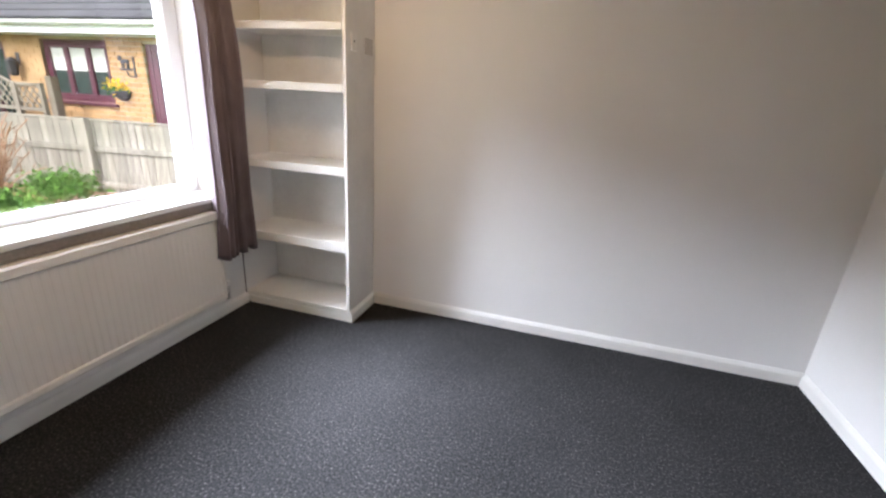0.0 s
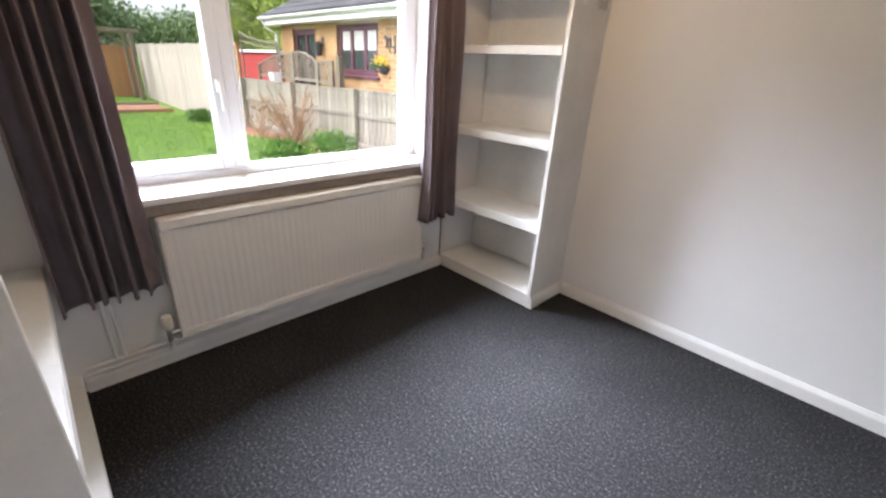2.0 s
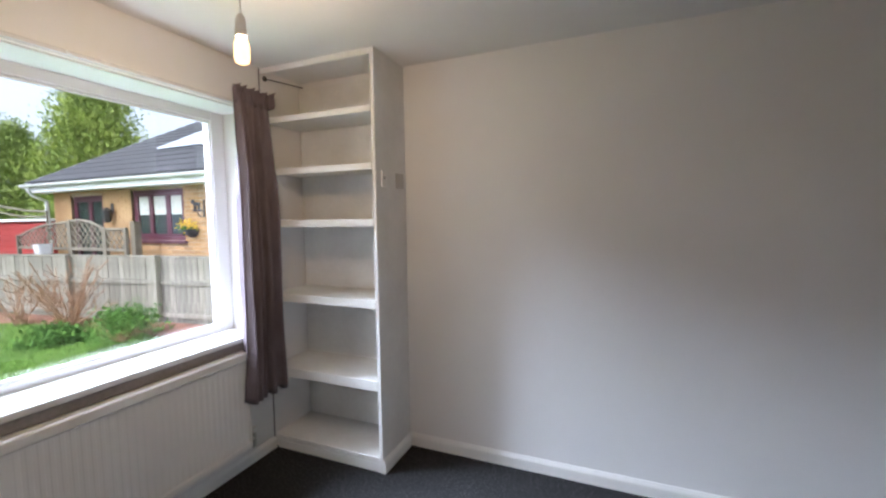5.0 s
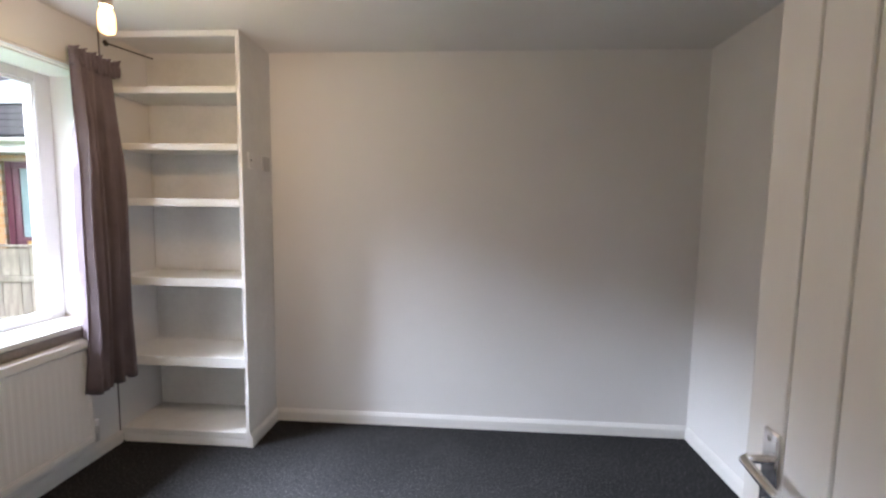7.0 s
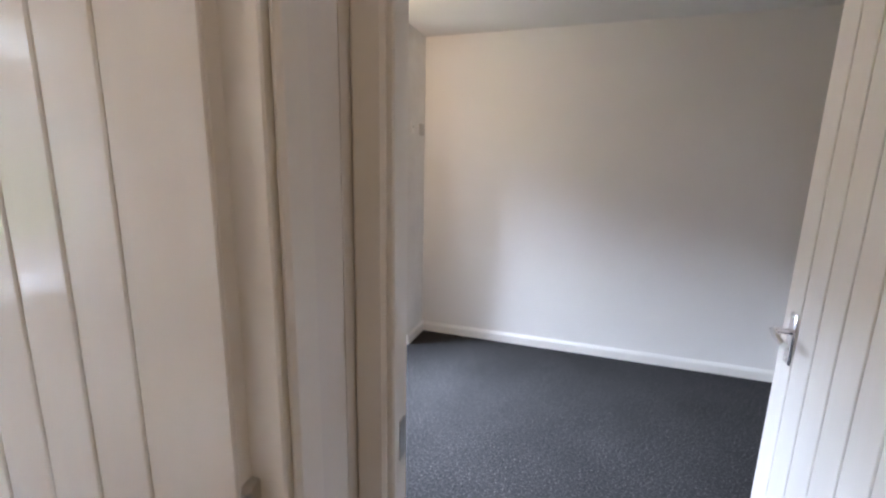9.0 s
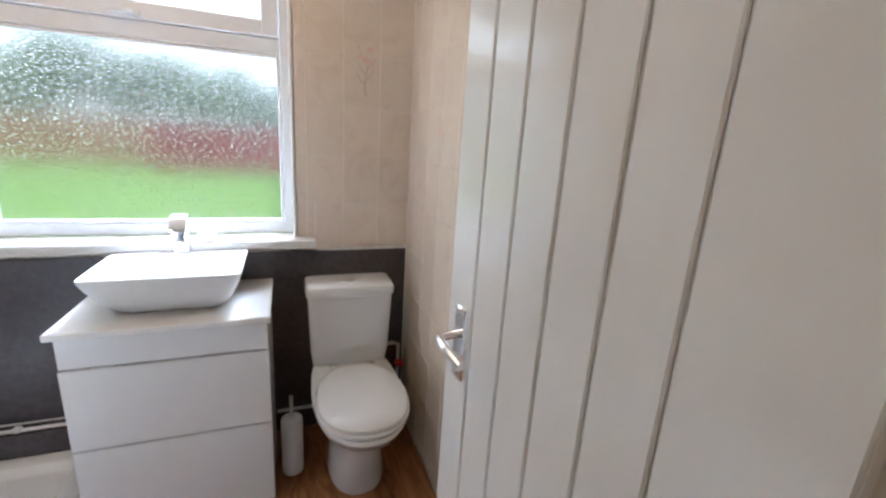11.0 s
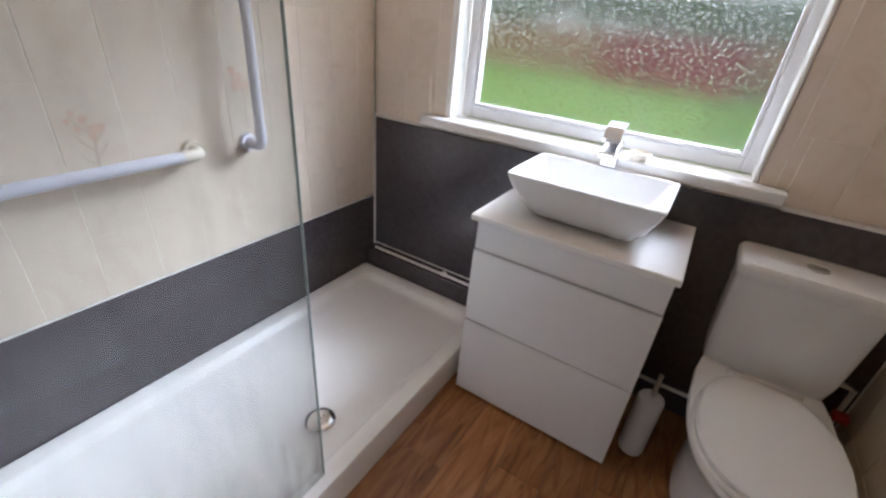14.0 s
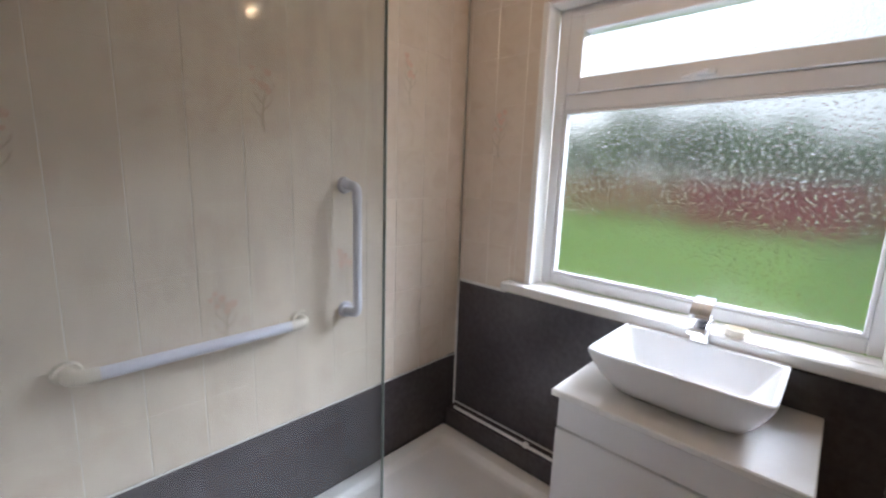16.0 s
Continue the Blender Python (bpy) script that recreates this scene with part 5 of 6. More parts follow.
def broadleaf(x, y, height, radius, mat, seed, label, clumps=110, name="tree"):
    r = random.Random(seed)
    t = thing(name, label, "tree", at=(x, y, GROUND))
    bm = cyl(bmesh.new(), (x, y, GROUND), (x + 0.1, y, GROUND + height * 0.55), 0.035 * height, 9, 0.018 * height)
    cs, ns = [], []
    for k in range(clumps):
        a, e = r.uniform(0, 2 * math.pi), math.asin(r.uniform(-0.45, 1))
        q = r.uniform(0.55, 1.05)
        c = Vector((x + radius * q * math.cos(a) * math.cos(e), y + radius * q * math.sin(a) * math.cos(e), GROUND + height * 0.62 + height * 0.38 * q * math.sin(e)))
        if k % 4 == 0:
            cyl(bm, (x + 0.1, y, GROUND + height * 0.5), c, 0.012 * height, 5, 0.005, caps=False)
        for _ in range(45):
            o = Vector((r.gauss(0, 1), r.gauss(0, 1), r.gauss(0, 0.8))) * radius * 0.16
            cs.append(tuple(c + o))
            ns.append(tuple(o.normalized() + Vector((0, 0, 0.4))))
    part("trunk", bm, M["bark"], t, smooth=True)
    leaf_cloud("crown", cs, ns, 0.035 * height, mat, seed, t)
    return t


def shrub(x, y, w, h, seed, label):
    r = random.Random(seed)
    t = thing("shrub", label, "shrub", at=(x, y, GROUND))
    bm = bmesh.new()
    cs, ns = [], []
    for k in range(26):
        a, q = r.uniform(0, 2 * math.pi), math.sqrt(r.random())
        tip = Vector((x + w * q * math.cos(a), y + w * q * math.sin(a), GROUND + h * (1 - 0.5 * q * q) * r.uniform(0.75, 1.1)))
        cyl(bm, (x + 0.1 * w * math.cos(a), y + 0.1 * w * math.sin(a), GROUND), tip, 0.006, 4, 0.003, caps=False)
        for _ in range(70):
            o = Vector((r.gauss(0, 1), r.gauss(0, 1), r.gauss(0, 0.9))) * w * 0.2
            p = tip + o
            cs.append((p.x, p.y, max(p.z - 0.05, GROUND + 0.01)))
            ns.append((o.x, o.y, abs(o.z) + 0.12))
    part("stems", bm, M["twig"], t)
    leaf_cloud("leaves", cs, ns, 0.032, M["shrub"], seed, t, 1.4)
    return t


def bare_shrub(x, y, w, h, seed, stems=80):
    """Leafless brown twigs that fan up and out."""
    r = random.Random(seed)
    t = thing("bare_shrub", "leafless brown twiggy shrub by the low fence", "shrub", at=(x, y, GROUND))
    bm = bmesh.new()
    for k in range(stems):
        a, lean = r.uniform(0, 2 * math.pi), r.uniform(0.05, 1.0)
        p = Vector((x + 0.06 * math.cos(a), y + 0.06 * math.sin(a), GROUND - 0.01))
        pts = [p]
        hh = h * r.uniform(0.45, 1.1)
        for s in range(1, 6):
            f = s / 5
            pts.append(p + Vector((math.cos(a) * w * lean * f ** 1.2 + r.gauss(0, 0.02), math.sin(a) * w * lean * f ** 1.2 + r.gauss(0, 0.02), hh * f * (1 - 0.25 * lean * f))))
        tube(bm, pts, 0.007, 4)
        for s in (2, 3, 4):
            b = r.uniform(0, 2 * math.pi)
            q = pts[s] + Vector((math.cos(b) * 0.14, math.sin(b) * 0.14, r.uniform(0.03, 0.18)))
            tube(bm, [pts[s], (pts[s] + q) / 2 + Vector((0, 0, 0.015)), q], 0.005, 3)
    part("twigs", bm, M["twig"], t)
    return t


# ---- fences ----
def board_fence(name, p, q, height, mat, label, bw=0.11, rails=(0.25, 0.8), posts=1.83, side=1, cap=0.0, post_mat=None, seed=1, gravel=0.0):
    """Upright boards on rails between posts, from p to q. side: where rails and posts stand."""
    r = random.Random(seed)
    f = thing(name, label, "fence", at=(*p, GROUND))
    p, q = Vector((*p, 0)), Vector((*q, 0))
    d = (q - p).normalized()
    L = (q - p).length
    n = Vector((-d.y, d.x, 0)) * side
    m = Matrix((d, n, Vector((0, 0, 1)))).transposed().to_4x4()
    m.translation = p + Vector((0, 0, GROUND))
    me = mesh_of("board", boxes(((0.002, -0.008, gravel), (bw - 0.002, 0.008, height)), bev=0.002), mat)
    inv = Matrix.Translation(BASE[f.name]).inverted()
    for k in range(int(L / bw)):
        piece("board", me, f, inv @ m @ Matrix.Translation((k * bw, r.uniform(-0.003, 0.003), r.uniform(-0.015, 0.012))) @ Matrix.Rotation(r.uniform(-0.006, 0.006), 4, "Y"))
    for z in rails:
        part("rail", box(bmesh.new(), (0, 0.010, height * z - 0.038), (L, 0.045, height * z + 0.038), 0.006, m), mat, f)
    if gravel:
        part("gravel_board", box(bmesh.new(), (0, -0.012, 0), (L, 0.012, gravel - 0.002), 0.003, m), mat, f)
    if cap:
        part("capping", box(bmesh.new(), (0, -0.03, height), (L, 0.03, height + cap), 0.004, m), mat, f)
    k = 0
    while k * posts <= L + 0.1:
        x = min(k * posts, L - 0.05)
        part("post", box(bmesh.new(), (x - 0.05, 0.0105, 0), (x + 0.05, 0.11, height + 0.04), 0.006, m), post_mat or mat, f)
        k += 1
    return f


board_fence("garden_fence", (-8.25, 1.45), (-1.2, 2.52), 1.02, M["fence"], "low weathered grey-brown boarded garden fence", rails=(0.12, 0.62), side=-1, seed=3, cap=0.03)
board_fence("tall_fence", (-16.9, 1.12), (-8.9, 1.02), 1.70, M["fencetall"], "tall pale weathered boarded garden fence", bw=0.13, rails=(0.2, 0.55, 0.9), side=1, seed=5)
board_fence("corner_fence", (-8.85, 1.05), (-8.28, 1.42), 1.72, M["orange"], "short orange-brown fence panel at the corner", bw=0.11, rails=(0.2, 0.8), posts=0.57, side=1, seed=6)
board_fence("back_fence", (-17.0, -2.4), (-17.0, 1.15), 1.62, M["orange"], "orange-brown boarded fence across the garden end", bw=0.12, rails=(0.2, 0.55, 0.9), side=1, seed=7)
board_fence("back_fence", (-17.0, -13.5), (-17.0, -2.45), 1.62, M["orange"], "orange-brown boarded fence across the garden end", bw=0.12, rails=(0.2, 0.8), side=1, seed=8)


def shed(x0, x1, y0, y1, h, label):
    s = thing("garden_shed", label, "shed", at=((x0 + x1) / 2, (y0 + y1) / 2, GROUND))
    part("wall", boxes(((x0, y0, GROUND), (x1, y1, GROUND + h)), bev=0.01), M["redshed"], s)
    for k in range(int(h / 0.14)):
        z = GROUND + 0.02 + k * 0.14
        part("cladding", boxes(((x0 - 0.015, y0 - 0.015, z), (x1 + 0.015, y1 + 0.015, z + 0.132)), bev=0.006), M["redshed"], s)
    part("roof", boxes(((x0 - 0.1, y0 - 0.1, GROUND + h + 0.005), (x1 + 0.1, y1 + 0.1, GROUND + h + 0.07)), bev=0.01), M["gutter"], s, "pale flat shed roof")
    return s


shed(-16.6, -15.2, -7.3, -3.0, 1.62, "low red timber garden shed with a flat roof")
shed(-14.5, -10.6, 3.4, 4.6, 1.62, "low red timber shed beside the bungalow")

# pergola at the garden's end
pg = thing("pergola", "weathered grey-green timber pergola by the back fence", "pergola", at=(-16.2, 0.3, GROUND))
for px_, py_ in ((-16.5, -0.9), (-16.5, 0.75), (-15.4, 0.75)):
    part("post", boxes(((px_ - 0.05, py_ - 0.05, GROUND), (px_ + 0.05, py_ + 0.05, 1.84)), bev=0.008), M["greywood"], pg)
for k in range(4):
    part("beam", boxes(((-16.7 + 0.42 * k, -1.3, 1.845), (-16.63 + 0.42 * k, 1.0, 1.95)), bev=0.008), M["greywood"], pg)
part("brace", tube(bmesh.new(), [(-16.5, 0.75, 1.35), (-16.5, 0.3, 1.84)], 0.035, 6), M["greywood"], pg)

bed = thing("flower_bed", "bare reddish soil bed edged with timber in the lawn", "flower bed", at=(-12.6, 0.1, GROUND))
part("soil", boxes(((-13.4, -0.5, GROUND), (-11.8, 0.72, GROUND + 0.05)), bev=0.02), M["soil"], bed)
part("edging", boxes(((-13.45, -0.56, GROUND), (-13.41, 0.76, GROUND + 0.11)), bev=0.006), M["greywood"], bed)
part("edging", boxes(((-11.79, -0.56, GROUND), (-11.74, 0.76, GROUND + 0.09)), bev=0.006), M["soil"], bed)

bm = bmesh.new()
r0 = random.Random(21)
rim = []
for k in range(25):
    f = k / 24
    rim.append((Vector((-8.3 + 7.0 * f, 1.40 + 1.06 * f, 0)), Vector((-8.3 + 7.0 * f, 0.86 + 0.95 * f + r0.uniform(-0.09, 0.09), 0))))
top = [(bm.verts.new(a + Vector((0, 0, GROUND + 0.012))), bm.verts.new((a + b) / 2 + Vector((0, 0, GROUND + 0.045 + r0.uniform(0, 0.02)))), bm.verts.new(b + Vector((0, 0, GROUND + 0.001)))) for a, b in rim]
for s, t in zip(top, top[1:]):
    bm.faces.new((s[0], s[1], t[1], t[0]))
    bm.faces.new((s[1], s[2], t[2], t[1]))
structure("border_soil", bm, M["soil"], "bare pinkish soil border along the low fence", "soil", smooth=True)
bare_shrub(-5.6, 1.25, 0.66, 1.12, 5, 46)
bare_shrub(-6.6, 1.1, 0.5, 0.85, 6, 18)
shrub(-4.05, 1.1, 0.42, 0.42, 3, "low bright green leafy shrub by the fence")
shrub(-4.9, 0.75, 0.3, 0.22, 4, "low bright green leafy plant in the border")
shrub(-9.6, 0.8, 0.28, 0.26, 8, "small green plant at the foot of the fence")

# grass blades, nearer part of the lawn
r = np.random.default_rng(5)
N = 42000
gx = -1.2 - 13.5 * r.random(N) ** 1.4
gy = -3.5 + 5.3 * r.random(N)
keep = gy < np.minimum(2.35 + (gx + 1.2) * 0.152, 9) - 0.1
keep &= (gx > -8.3) | (gy < 0.95)
gx, gy = gx[keep], gy[keep]
n = len(gx)
ang, hgt, lean = r.uniform(0, 6.283, n), r.uniform(0.025, 0.075, n), r.uniform(0.0, 0.04, n)
wx, wy = 0.005 * np.cos(ang), 0.005 * np.sin(ang)
va = np.stack([gx - wx, gy - wy, np.full(n, GROUND - 0.005)], 1)
vb = np.stack([gx + wx, gy + wy, np.full(n, GROUND - 0.005)], 1)
vc = np.stack([gx + lean * np.sin(ang * 3), gy + lean * np.cos(ang * 5), GROUND + hgt], 1)
verts = np.stack([va, vb, vc], 1).reshape(-1, 3)
grass = new("grass", raw_mesh("grass", verts.tolist(), [(3 * k, 3 * k + 1, 3 * k + 2) for k in range(n)], M["blades"]))
tagged(grass, "rough green grass blades over the lawn", "grass", kind="stuff")

# trees beyond the fences
conifer(-19.0, 9.0, 7.4, 3.3, M["conifer"], 2, "tall yellow-green conifer behind the bungalow", 300)
conifer(-24.0, 8.2, 5.6, 2.6, M["conifer2"], 5, "darker green conifer beyond the garden", 220)
conifer(-21.0, 5.4, 4.2, 1.5, M["conifer"], 7, "yellow-green conifer beyond the garden", 160)
broadleaf(-24.5, 0.2, 4.6, 1.9, M["hedge"], 11, "grey-green tree beyond the back fence")
broadleaf(-23.5, 2.8, 3.1, 1.6, M["hedge"], 12, "low green tree beyond the back fence")
broadleaf(-26.0, 5.2, 3.4, 1.7, M["hedge"], 13, "low green tree beyond the back fence")
broadleaf(-23.5, -2.8, 3.6, 2.0, M["hedge"], 14, "low green tree beyond the back fence")
for k in range(6):
    broadleaf(-23.0 - (k % 2) * 1.6, -5.8 - 3.1 * k, 4.3 + 0.5 * (k % 3), 2.1, M["hedge"], 20 + k, "grey-green tree beyond the back fence", 70)

# ---- neighbour's bungalow ----
HX0, HX1, HY, EAVE = -9.35, -1.6, 2.9, 2.10
house = thing("bungalow", "yellow brick bungalow with dark tiled roof and burgundy frames", "house", at=(-5.5, 6.0, GROUND))
openings = [(-8.72, -7.62, GROUND, 1.98), (-6.72, -5.24, 1.08, 2.03), (-4.50, -3.70, GROUND, 1.99)]
wallm = part("wall", boxes(*[((a, HY + 0.012, GROUND), (b, HY + 0.28, EAVE + 0.18)) for a, b in ((HX0, -8.72), (-7.62, -6.72), (-5.24, -4.50), (-3.70, HX1))],
                           ((-8.72, HY + 0.012, 1.98), (-7.62, HY + 0.28, EAVE + 0.18)), ((-6.72, HY + 0.012, 2.03), (-5.24, HY + 0.28, EAVE + 0.18)), ((-6.72, HY + 0.012, GROUND), (-5.24, HY + 0.28, 1.08)),
                           ((-4.50, HY + 0.012, 1.99), (-3.70, HY + 0.28, EAVE + 0.18)), ((HX0, HY + 0.285, GROUND), (HX0 + 0.28, 11.0, EAVE + 0.18)), ((HX1 - 0.28, HY + 0.285, GROUND), (HX1, 11.0, EAVE + 0.18)),
                           ((HX0, 10.7, GROUND), (HX1, 11.0, EAVE + 0.17))), M["mortar"], house, "buff brick wall")
part("interior_floor", boxes(((HX0 + 0.29, HY + 0.29, GROUND), (HX1 - 0.29, 10.69, 0.0))), M["felt"], house)
RS = 0.516
rl = 5.6
sl = math.atan(RS)
roofm = Matrix.Translation((-9.60, 2.55, 2.27)) @ Matrix.Rotation(sl, 4, "X")
roof = part("roof", box(bmesh.new(), (0, 0.02, -0.10), (8.2, rl, -0.03), 0.0, roofm), M["rooftile"], house, "dark grey concrete tile roof")
part("roof_back", box(bmesh.new(), (0, -rl, -0.1), (8.2, 0, 0.0), 0.0, Matrix.Translation((-9.60, 2.55 + 2 * rl * math.cos(sl), 2.27)) @ Matrix.Rotation(-sl, 4, "X")), M["rooftile"], house)
part("gable", loft(bmesh.new(), [[(x, 2.95, EAVE + 0.17), (x, 2.55 + 2 * rl * math.cos(sl) - 0.4, EAVE + 0.17), (x, 2.55 + rl * math.cos(sl), EAVE + rl * math.sin(sl))] for x in (HX0 + 0.02, HX0 + 0.2)]), M["mortar"], house)
part("bargeboard", box(bmesh.new(), (-0.03, 0.0, -0.2), (-0.002, rl, 0.01), 0.004, roofm), M["gutter"], house, "white bargeboard")
part("fascia", boxes(((-9.60, 2.58, 2.07), (-1.4, 2.60, 2.21)), bev=0.004), M["gutter"], house, "white fascia board")
part("soffit", boxes(((-9.60, 2.601, 2.075), (-1.4, HY - 0.002, 2.085))), M["gutter"], house)
bm = bmesh.new()
pts = [(0.062 * math.cos(a), 0.062 * math.sin(a)) for a in (math.pi + math.pi * k / 8 for k in range(9))]
pts += [(0.056 * math.cos(a), 0.056 * math.sin(a)) for a in (2 * math.pi - math.pi * k / 8 for k in range(9))]
loft(bm, [[(x, 2.515 + p, 2.235 + q) for p, q in pts] for x in (-9.68, -1.4)])
part("gutter", bm, M["gutter"], house, "white half-round gutter", smooth=True)
part("downpipe", tube(bmesh.new(), [(-9.5, 2.515, 2.18), (-9.5, 2.6, 2.02), (-9.5, 2.84, 1.9), (-9.5, 2.85, GROUND)], 0.034, 10), M["gutter"], house, smooth=True)
# roof panel for the bright roof area, its sky reflection painted pale
part("roof_panel", box(bmesh.new(), (2.25, 1.52, 0.045), (7.9, 5.3, 0.075), 0.01, roofm), M["solar"], house, "glossy roof panel, pale with the sky's reflection put into its colour")


def house_window(x0, x1, z0, z1, lights, curtain=True):
    w = part("window", boxes(((x0, HY + 0.05, z0), (x0 + 0.07, HY + 0.12, z1)), ((x1 - 0.07, HY + 0.05, z0), (x1, HY + 0.12, z1)), ((x0 + 0.07, HY + 0.05, z0), (x1 - 0.07, HY + 0.12, z0 + 0.07)),
                             ((x0 + 0.07, HY + 0.05, z1 - 0.07), (x1 - 0.07, HY + 0.12, z1)), bev=0.006), M["burgundy"], house, "burgundy framed window")
    edges = [x0 + 0.07 + (x1 - x0 - 0.14) * f for f in lights]
    for a, b in zip(edges, edges[1:]):
        part("pane", boxes(((a + 0.05, HY + 0.085, z0 + 0.12), (b - 0.05, HY + 0.095, z1 - 0.12))), M["winglass"], w)
        part("casement", boxes(((a, HY + 0.045, z0 + 0.072), (a + 0.05, HY + 0.10, z1 - 0.072)), ((b - 0.05, HY + 0.045, z0 + 0.072), (b, HY + 0.10, z1 - 0.072)),
                               ((a + 0.05, HY + 0.045, z0 + 0.072), (b - 0.05, HY + 0.10, z0 + 0.12)), ((a + 0.05, HY + 0.045, z1 - 0.12), (b - 0.05, HY + 0.10, z1 - 0.072)), bev=0.005), M["burgundy"], w)
        if curtain:
            part("net_curtain", boxes(((a + 0.055, HY + 0.078, z1 - 0.47), (b - 0.055, HY + 0.083, z1 - 0.125))), M["blind"], w, "cream net curtain")
    return w


house_window(-6.72, -5.24, 1.08, 2.03, (0.0, 0.32, 0.68, 1.0))
part("window_sill", boxes(((-6.78, HY - 0.05, 1.03), (-5.18, HY + 0.10, 1.078)), bev=0.006), M["burgundy"], house)
house_window(-8.72, -7.62, GROUND, 1.98, (0.0, 0.52, 1.0), False)
dr = part("door", boxes(((-4.50, HY + 0.05, GROUND), (-4.40, HY + 0.12, 1.99)), ((-3.80, HY + 0.05, GROUND), (-3.70, HY + 0.12, 1.99)), ((-4.40, HY + 0.05, 1.89), (-3.80, HY + 0.12, 1.99)),
                        ((-4.399, HY + 0.06, GROUND), (-3.801, HY + 0.11, 0.93)), ((-4.399, HY + 0.06, 0.931), (-4.30, HY + 0.11, 1.889)), ((-3.90, HY + 0.06, 0.931), (-3.801, HY + 0.11, 1.889)), bev=0.006), M["burgundy"], house, "burgundy front door")
part("pane", boxes(((-4.30, HY + 0.08, 0.931), (-3.90, HY + 0.09, 1.889))), M["doorglass"], dr, "frosted green-grey glass")
part("letterbox", boxes(((-4.22, HY + 0.045, 0.82), (-3.98, HY + 0.059, 0.875)), bev=0.004), M["brass"], dr, "brass letterbox")

# things on the bungalow's wall
sg = thing("wall_sign", "black iron animal silhouette sign on a scroll bracket", "sign", at=(-4.86, HY, 1.6))
bm = boxes(((-5.0, HY - 0.02, 1.60), (-4.70, HY - 0.005, 1.625)), ((-4.72, HY - 0.02, 1.50), (-4.69, HY - 0.002, 1.80)), bev=0.003)
box(bm, (-4.97, HY - 0.02, 1.70), (-4.80, HY - 0.006, 1.76), 0.01)
for x in (-4.96, -4.92, -4.85, -4.82):
    box(bm, (x, HY - 0.02, 1.625), (x + 0.018, HY - 0.006, 1.705), 0.003)
box(bm, (-5.02, HY - 0.02, 1.74), (-4.94, HY - 0.006, 1.81), 0.01)
part("plate", bm, M["iron"], sg)
part("scroll", tube(bmesh.new(), [(-4.71, HY - 0.012, 1.52), (-4.78, HY - 0.012, 1.50), (-4.84, HY - 0.012, 1.53), (-4.88, HY - 0.012, 1.59)], 0.008, 6), M["iron"], sg)
hb = thing("wall_basket", "wall basket of yellow flowers on the brick wall", "flower basket", at=(-5.02, HY, 1.2))
bm = bmesh.new()
loft(bm, [[(-5.02 + rr * math.cos(a), HY - 0.005 - abs(rr * math.sin(a)) if 0 < k < 8 else HY - 0.004, z) for k, a in ((k, math.pi * k / 8) for k in range(9))] for rr, z in ((0.05, 1.14), (0.13, 1.2), (0.17, 1.29))])
part("basket", bm, M["iron"], hb)
rr = np.random.default_rng(4)
cs = np.stack([-5.02 + rr.normal(0, 0.09, 160), HY - 0.1 + rr.normal(0, 0.05, 160), 1.36 + rr.normal(0, 0.05, 160)], 1)
leaf_cloud("flowers", cs, np.tile((0, -0.6, 0.6), (160, 1)), 0.035, M["yellow"], 4, hb)
cs = np.stack([-5.02 + rr.normal(0, 0.09, 120), HY - 0.1 + rr.normal(0, 0.05, 120), 1.29 + rr.normal(0, 0.03, 120)], 1)
leaf_cloud("leaves", cs, np.tile((0, -0.6, 0.3), (120, 1)), 0.035, M["shrub"], 5, hb)
wl_ = thing("wall_lantern", "dark iron wall lantern on the brick wall", "lantern", at=(-7.3, HY, 1.45))
part("bracket", boxes(((-7.34, HY - 0.02, 1.62), (-7.26, HY - 0.002, 1.80)), bev=0.004), M["iron"], wl_)
part("lantern", lathe(bmesh.new(), [(0.02, 0.0), (0.06, 0.03), (0.085, 0.22), (0.095, 0.23), (0.02, 0.30)], (-7.3, HY - 0.11, 1.42), 6), M["iron"], wl_)

# lattice screens on the neighbour's side, with swept top rails
for a, b, za, zb, bulge in ((-9.75, -7.85, 1.16, 1.44, 0.07), (-7.80, -6.75, 1.46, 1.30, 0.08), (-6.70, -6.12, 1.30, 1.30, 0.0)):
    y = 2.42
    lt = thing("lattice_panel", "weathered diamond lattice screen with a swept top rail", "lattice", "lattice screens", at=((a + b) / 2, y, 0.7))

    def top(x):
        f = (x - a) / (b - a)
        return za + (zb - za) * f + bulge * math.sin(math.pi * f)
    part("top_rail", tube(bmesh.new(), [(a + (b - a) * k / 10, y, top(a + (b - a) * k / 10)) for k in range(11)], 0.026, 6), M["palewood"], lt)
    for x in (a, b):
        part("post", boxes(((x - 0.03, y - 0.03, GROUND), (x + 0.03, y + 0.03, top(x) + 0.03)), bev=0.004), M["palewood"], lt)
    part("lower_rail", boxes(((a + 0.031, y - 0.02, 0.90), (b - 0.031, y + 0.02, 0.95)), bev=0.004), M["palewood"], lt)
    k = a - 0.7
    while k < b:
        for sg_ in (1, -1):
            run = [(k + 0.62 * f / 24, 0.92 + 0.62 * (f if sg_ > 0 else 24 - f) / 24) for f in range(25)]
            run = [(x, z) for x, z in run if a <= x <= b and z <= top(x)]
            if len(run) > 1:
                part("slat", tube(bmesh.new(), [(run[0][0], y + 0.006 * sg_, run[0][1]), (run[-1][0], y + 0.006 * sg_, run[-1][1])], 0.013, 4), M["palewood"], lt)
        k += 0.155
hr2 = thing("handrail", "thin pale metal handrail behind the corner fence", "handrail", at=(-9.6, 2.42, GROUND))
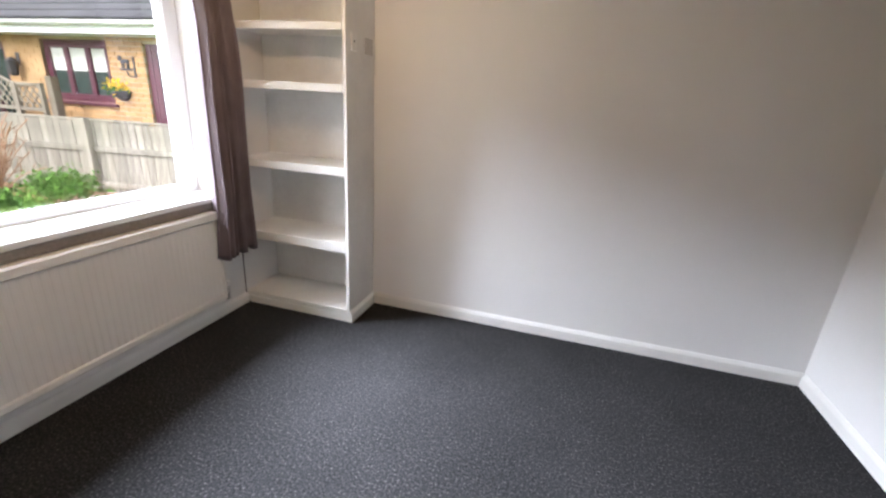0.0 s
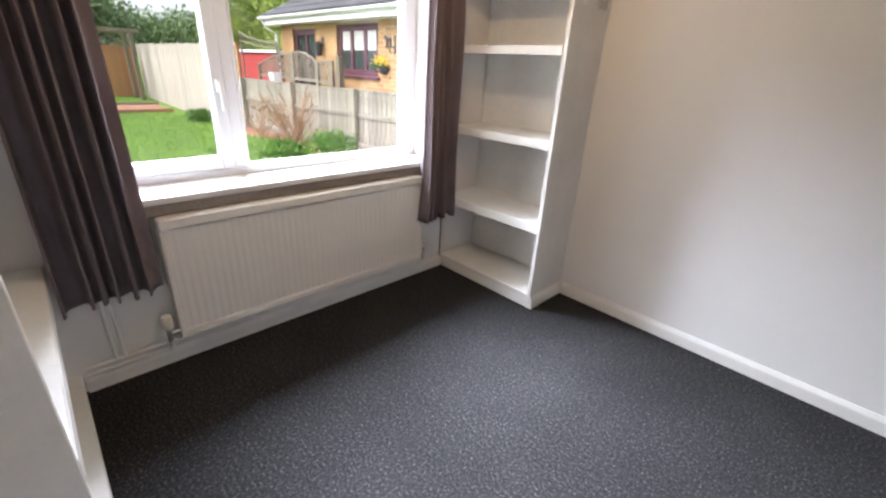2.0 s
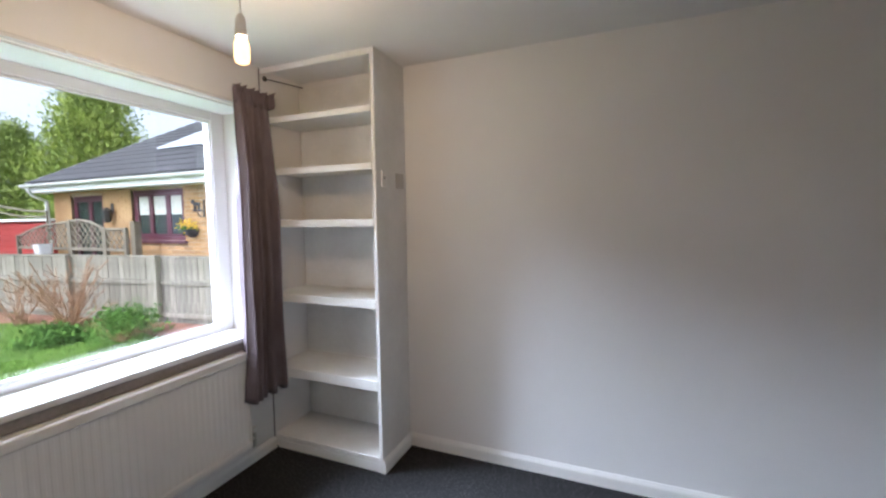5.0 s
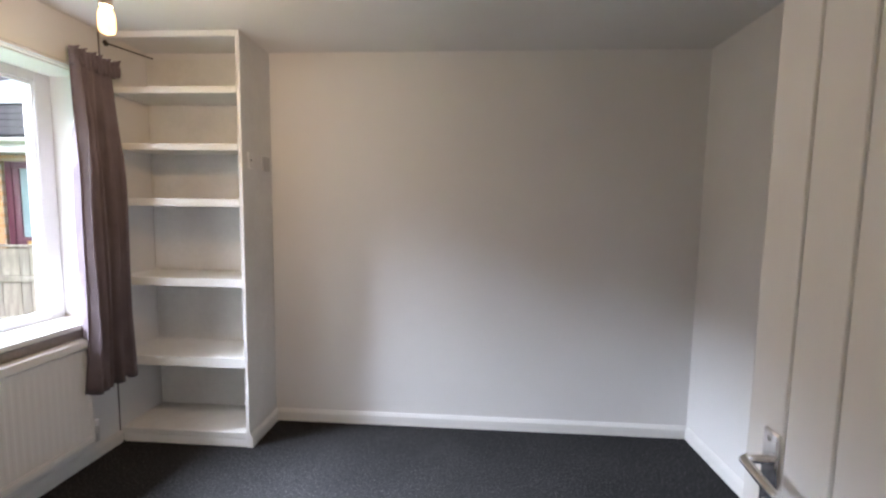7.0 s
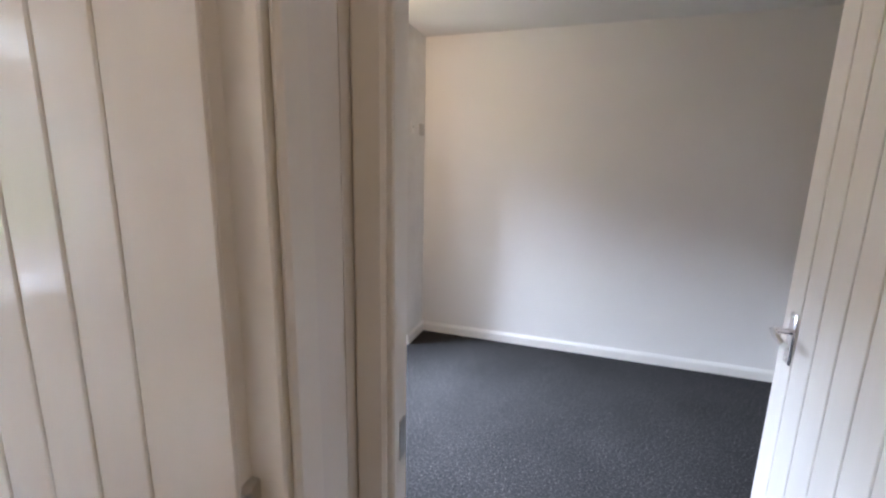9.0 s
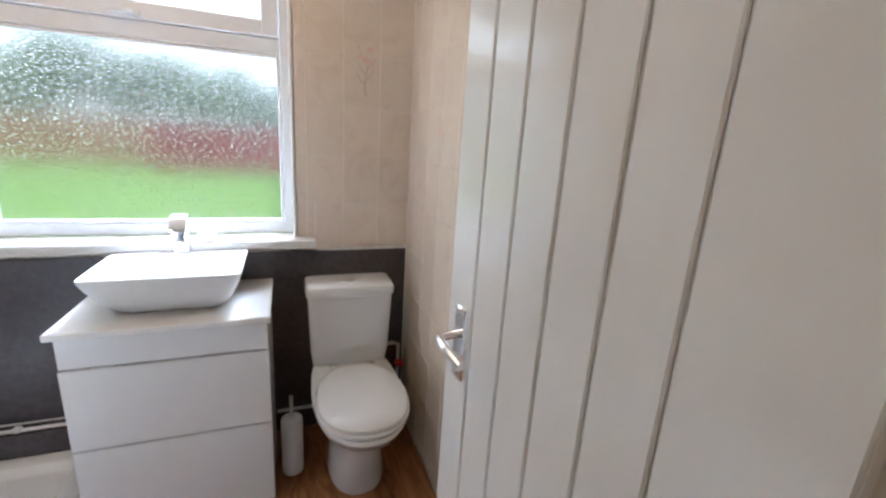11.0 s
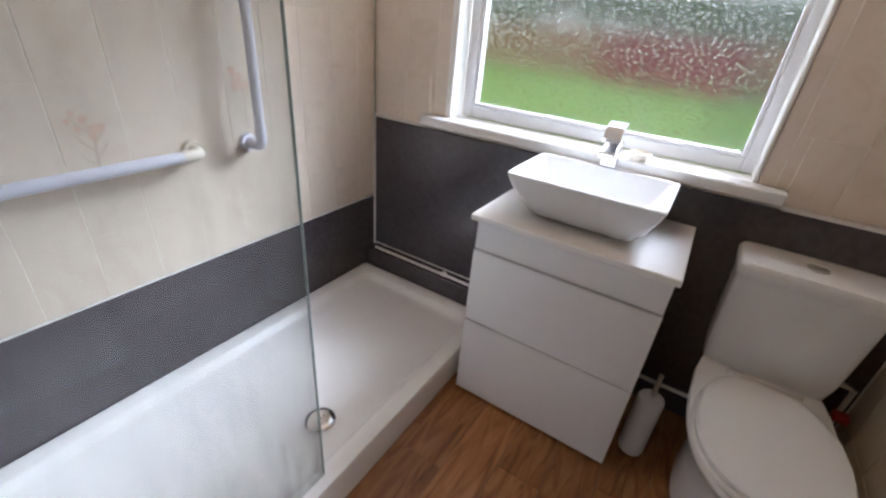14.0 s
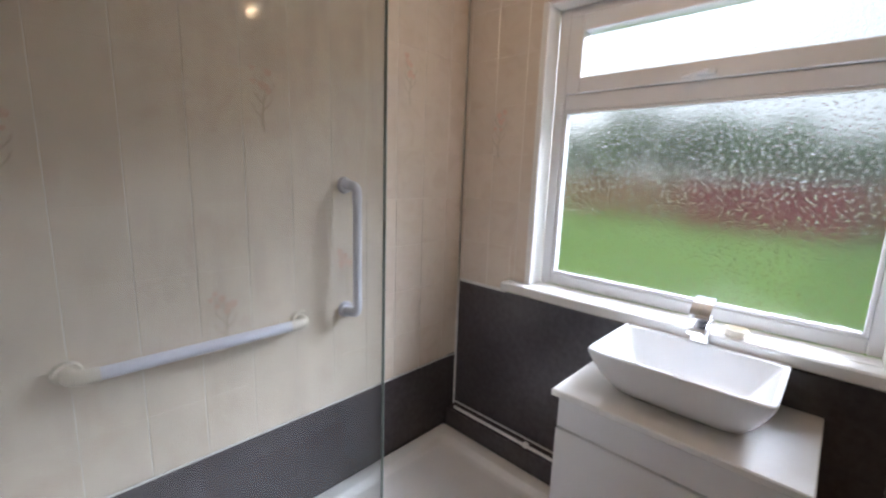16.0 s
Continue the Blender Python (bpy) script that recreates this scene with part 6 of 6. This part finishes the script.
part("top_bar", tube(bmesh.new(), [(-10.78, 2.42, 1.93), (-10.3, 2.42, 1.80), (-9.4, 2.42, 1.70), (-8.6, 2.42, 1.66)], 0.02, 8), M["palewood"], hr2, smooth=True)
part("low_bar", tube(bmesh.new(), [(-10.78, 2.42, 1.72), (-9.6, 2.42, 1.58), (-8.6, 2.42, 1.56)], 0.016, 8), M["palewood"], hr2, smooth=True)
for x in (-10.78, -8.6):
    part("upright", cyl(bmesh.new(), (x, 2.42, GROUND), (x, 2.42, 1.93 if x < -10 else 1.68), 0.022, 8), M["palewood"], hr2, smooth=True)
gt = thing("garden_post", "thick weathered grey post beside the lattice", "post", at=(-6.0, 2.5, GROUND))
part("post", boxes(((-6.07, 2.46, GROUND), (-5.94, 2.58, 1.44)), bev=0.01), M["greywood"], gt)
tb = thing("garden_table", "grey wooden garden table behind the low fence", "table", at=(-8.0, 2.1, GROUND))
part("tabletop", boxes(((-8.6, 1.95, 0.80), (-7.6, 2.3, 0.84)), bev=0.006), M["greywood"], tb)
for x in (-8.5, -7.7):
    for y in (2.0, 2.25):
        part("leg", boxes(((x - 0.03, y - 0.03, GROUND), (x + 0.03, y + 0.03, 0.799)), bev=0.004), M["greywood"], tb)
wb = thing("plastic_tub", "white plastic tub on the garden table", "tub", at=(-8.1, 2.1, 0.84))
part("tub", loft(bmesh.new(), [squircle(-8.1, 2.1, 0.10, 0.10, 0.8405, 6), squircle(-8.1, 2.1, 0.12, 0.12, 1.03, 6), squircle(-8.1, 2.1, 0.11, 0.11, 1.03, 6), squircle(-8.1, 2.1, 0.09, 0.09, 0.86, 6)]), M["white"], wb)

# ---- roof tiles and bricks ----
tm = mesh_of("roof_tile", boxes(((0.004, 0.0, 0.0), (0.416, 0.39, 0.022)), bev=0.004), M["rooftile"])
rnd = random.Random(8)
for j in range(16):
    for i in range(19):
        piece("roof_tile", tm, roof, roofm @ Matrix.Translation((0.02 + i * 0.42 + rnd.uniform(-0.003, 0.003), j * 0.345, 0.004)) @ Matrix.Rotation(radians(-2.6), 4, "X"))
bl, bh, mj = 0.215, 0.065, 0.010
bricks = {}
rest_v, rest_f = [], []


def brick_at(x0, x1, z, near):
    w = round(x1 - x0, 3)
    if near:
        if w not in bricks:
            bricks[w] = mesh_of("brick", boxes(((0, 0, 0), (w, 0.05, bh)), bev=0.003), M["brick"])
        piece("brick", bricks[w], wallm, Matrix.Translation((x0, HY + rnd.uniform(-0.002, 0.002), z)))
    else:
        b = len(rest_v)
        y0, y1 = HY + rnd.uniform(-0.002, 0.002), HY + 0.05
        rest_v.extend([(x0, y0, z), (x1, y0, z), (x1, y0, z + bh), (x0, y0, z + bh), (x0, y1, z), (x1, y1, z), (x1, y1, z + bh), (x0, y1, z + bh)])
        rest_f.extend([(b, b + 1, b + 2, b + 3), (b + 1, b + 5, b + 6, b + 2), (b + 4, b, b + 3, b + 7), (b + 3, b + 2, b + 6, b + 7), (b + 4, b + 5, b + 1, b)])


z, row = GROUND + 0.005, 0
while z + bh < EAVE + 0.17:
    x = HX0 - (0.1125 if row % 2 else 0)
    while x < HX1:
        spans = [(max(x, HX0), min(x + bl, HX1))]
        for a, b, z0, z1 in openings:
            if z + bh > z0 and z < z1:
                spans = [s for p, q in spans for s in ((p, min(q, a)), (max(p, b), q))]
        for p, q in spans:
            if q - p > 0.03:
                brick_at(p, q, z, -6.75 < x < -3.2 and 0.75 < z < 2.08)
        x += bl + mj
    z += bh + mj
    row += 1
rest = new("brickwork", raw_mesh("brickwork", rest_v, rest_f, M["brick"]))
rest.parent = wallm
tagged(rest, "buff brickwork", kind="stuff")
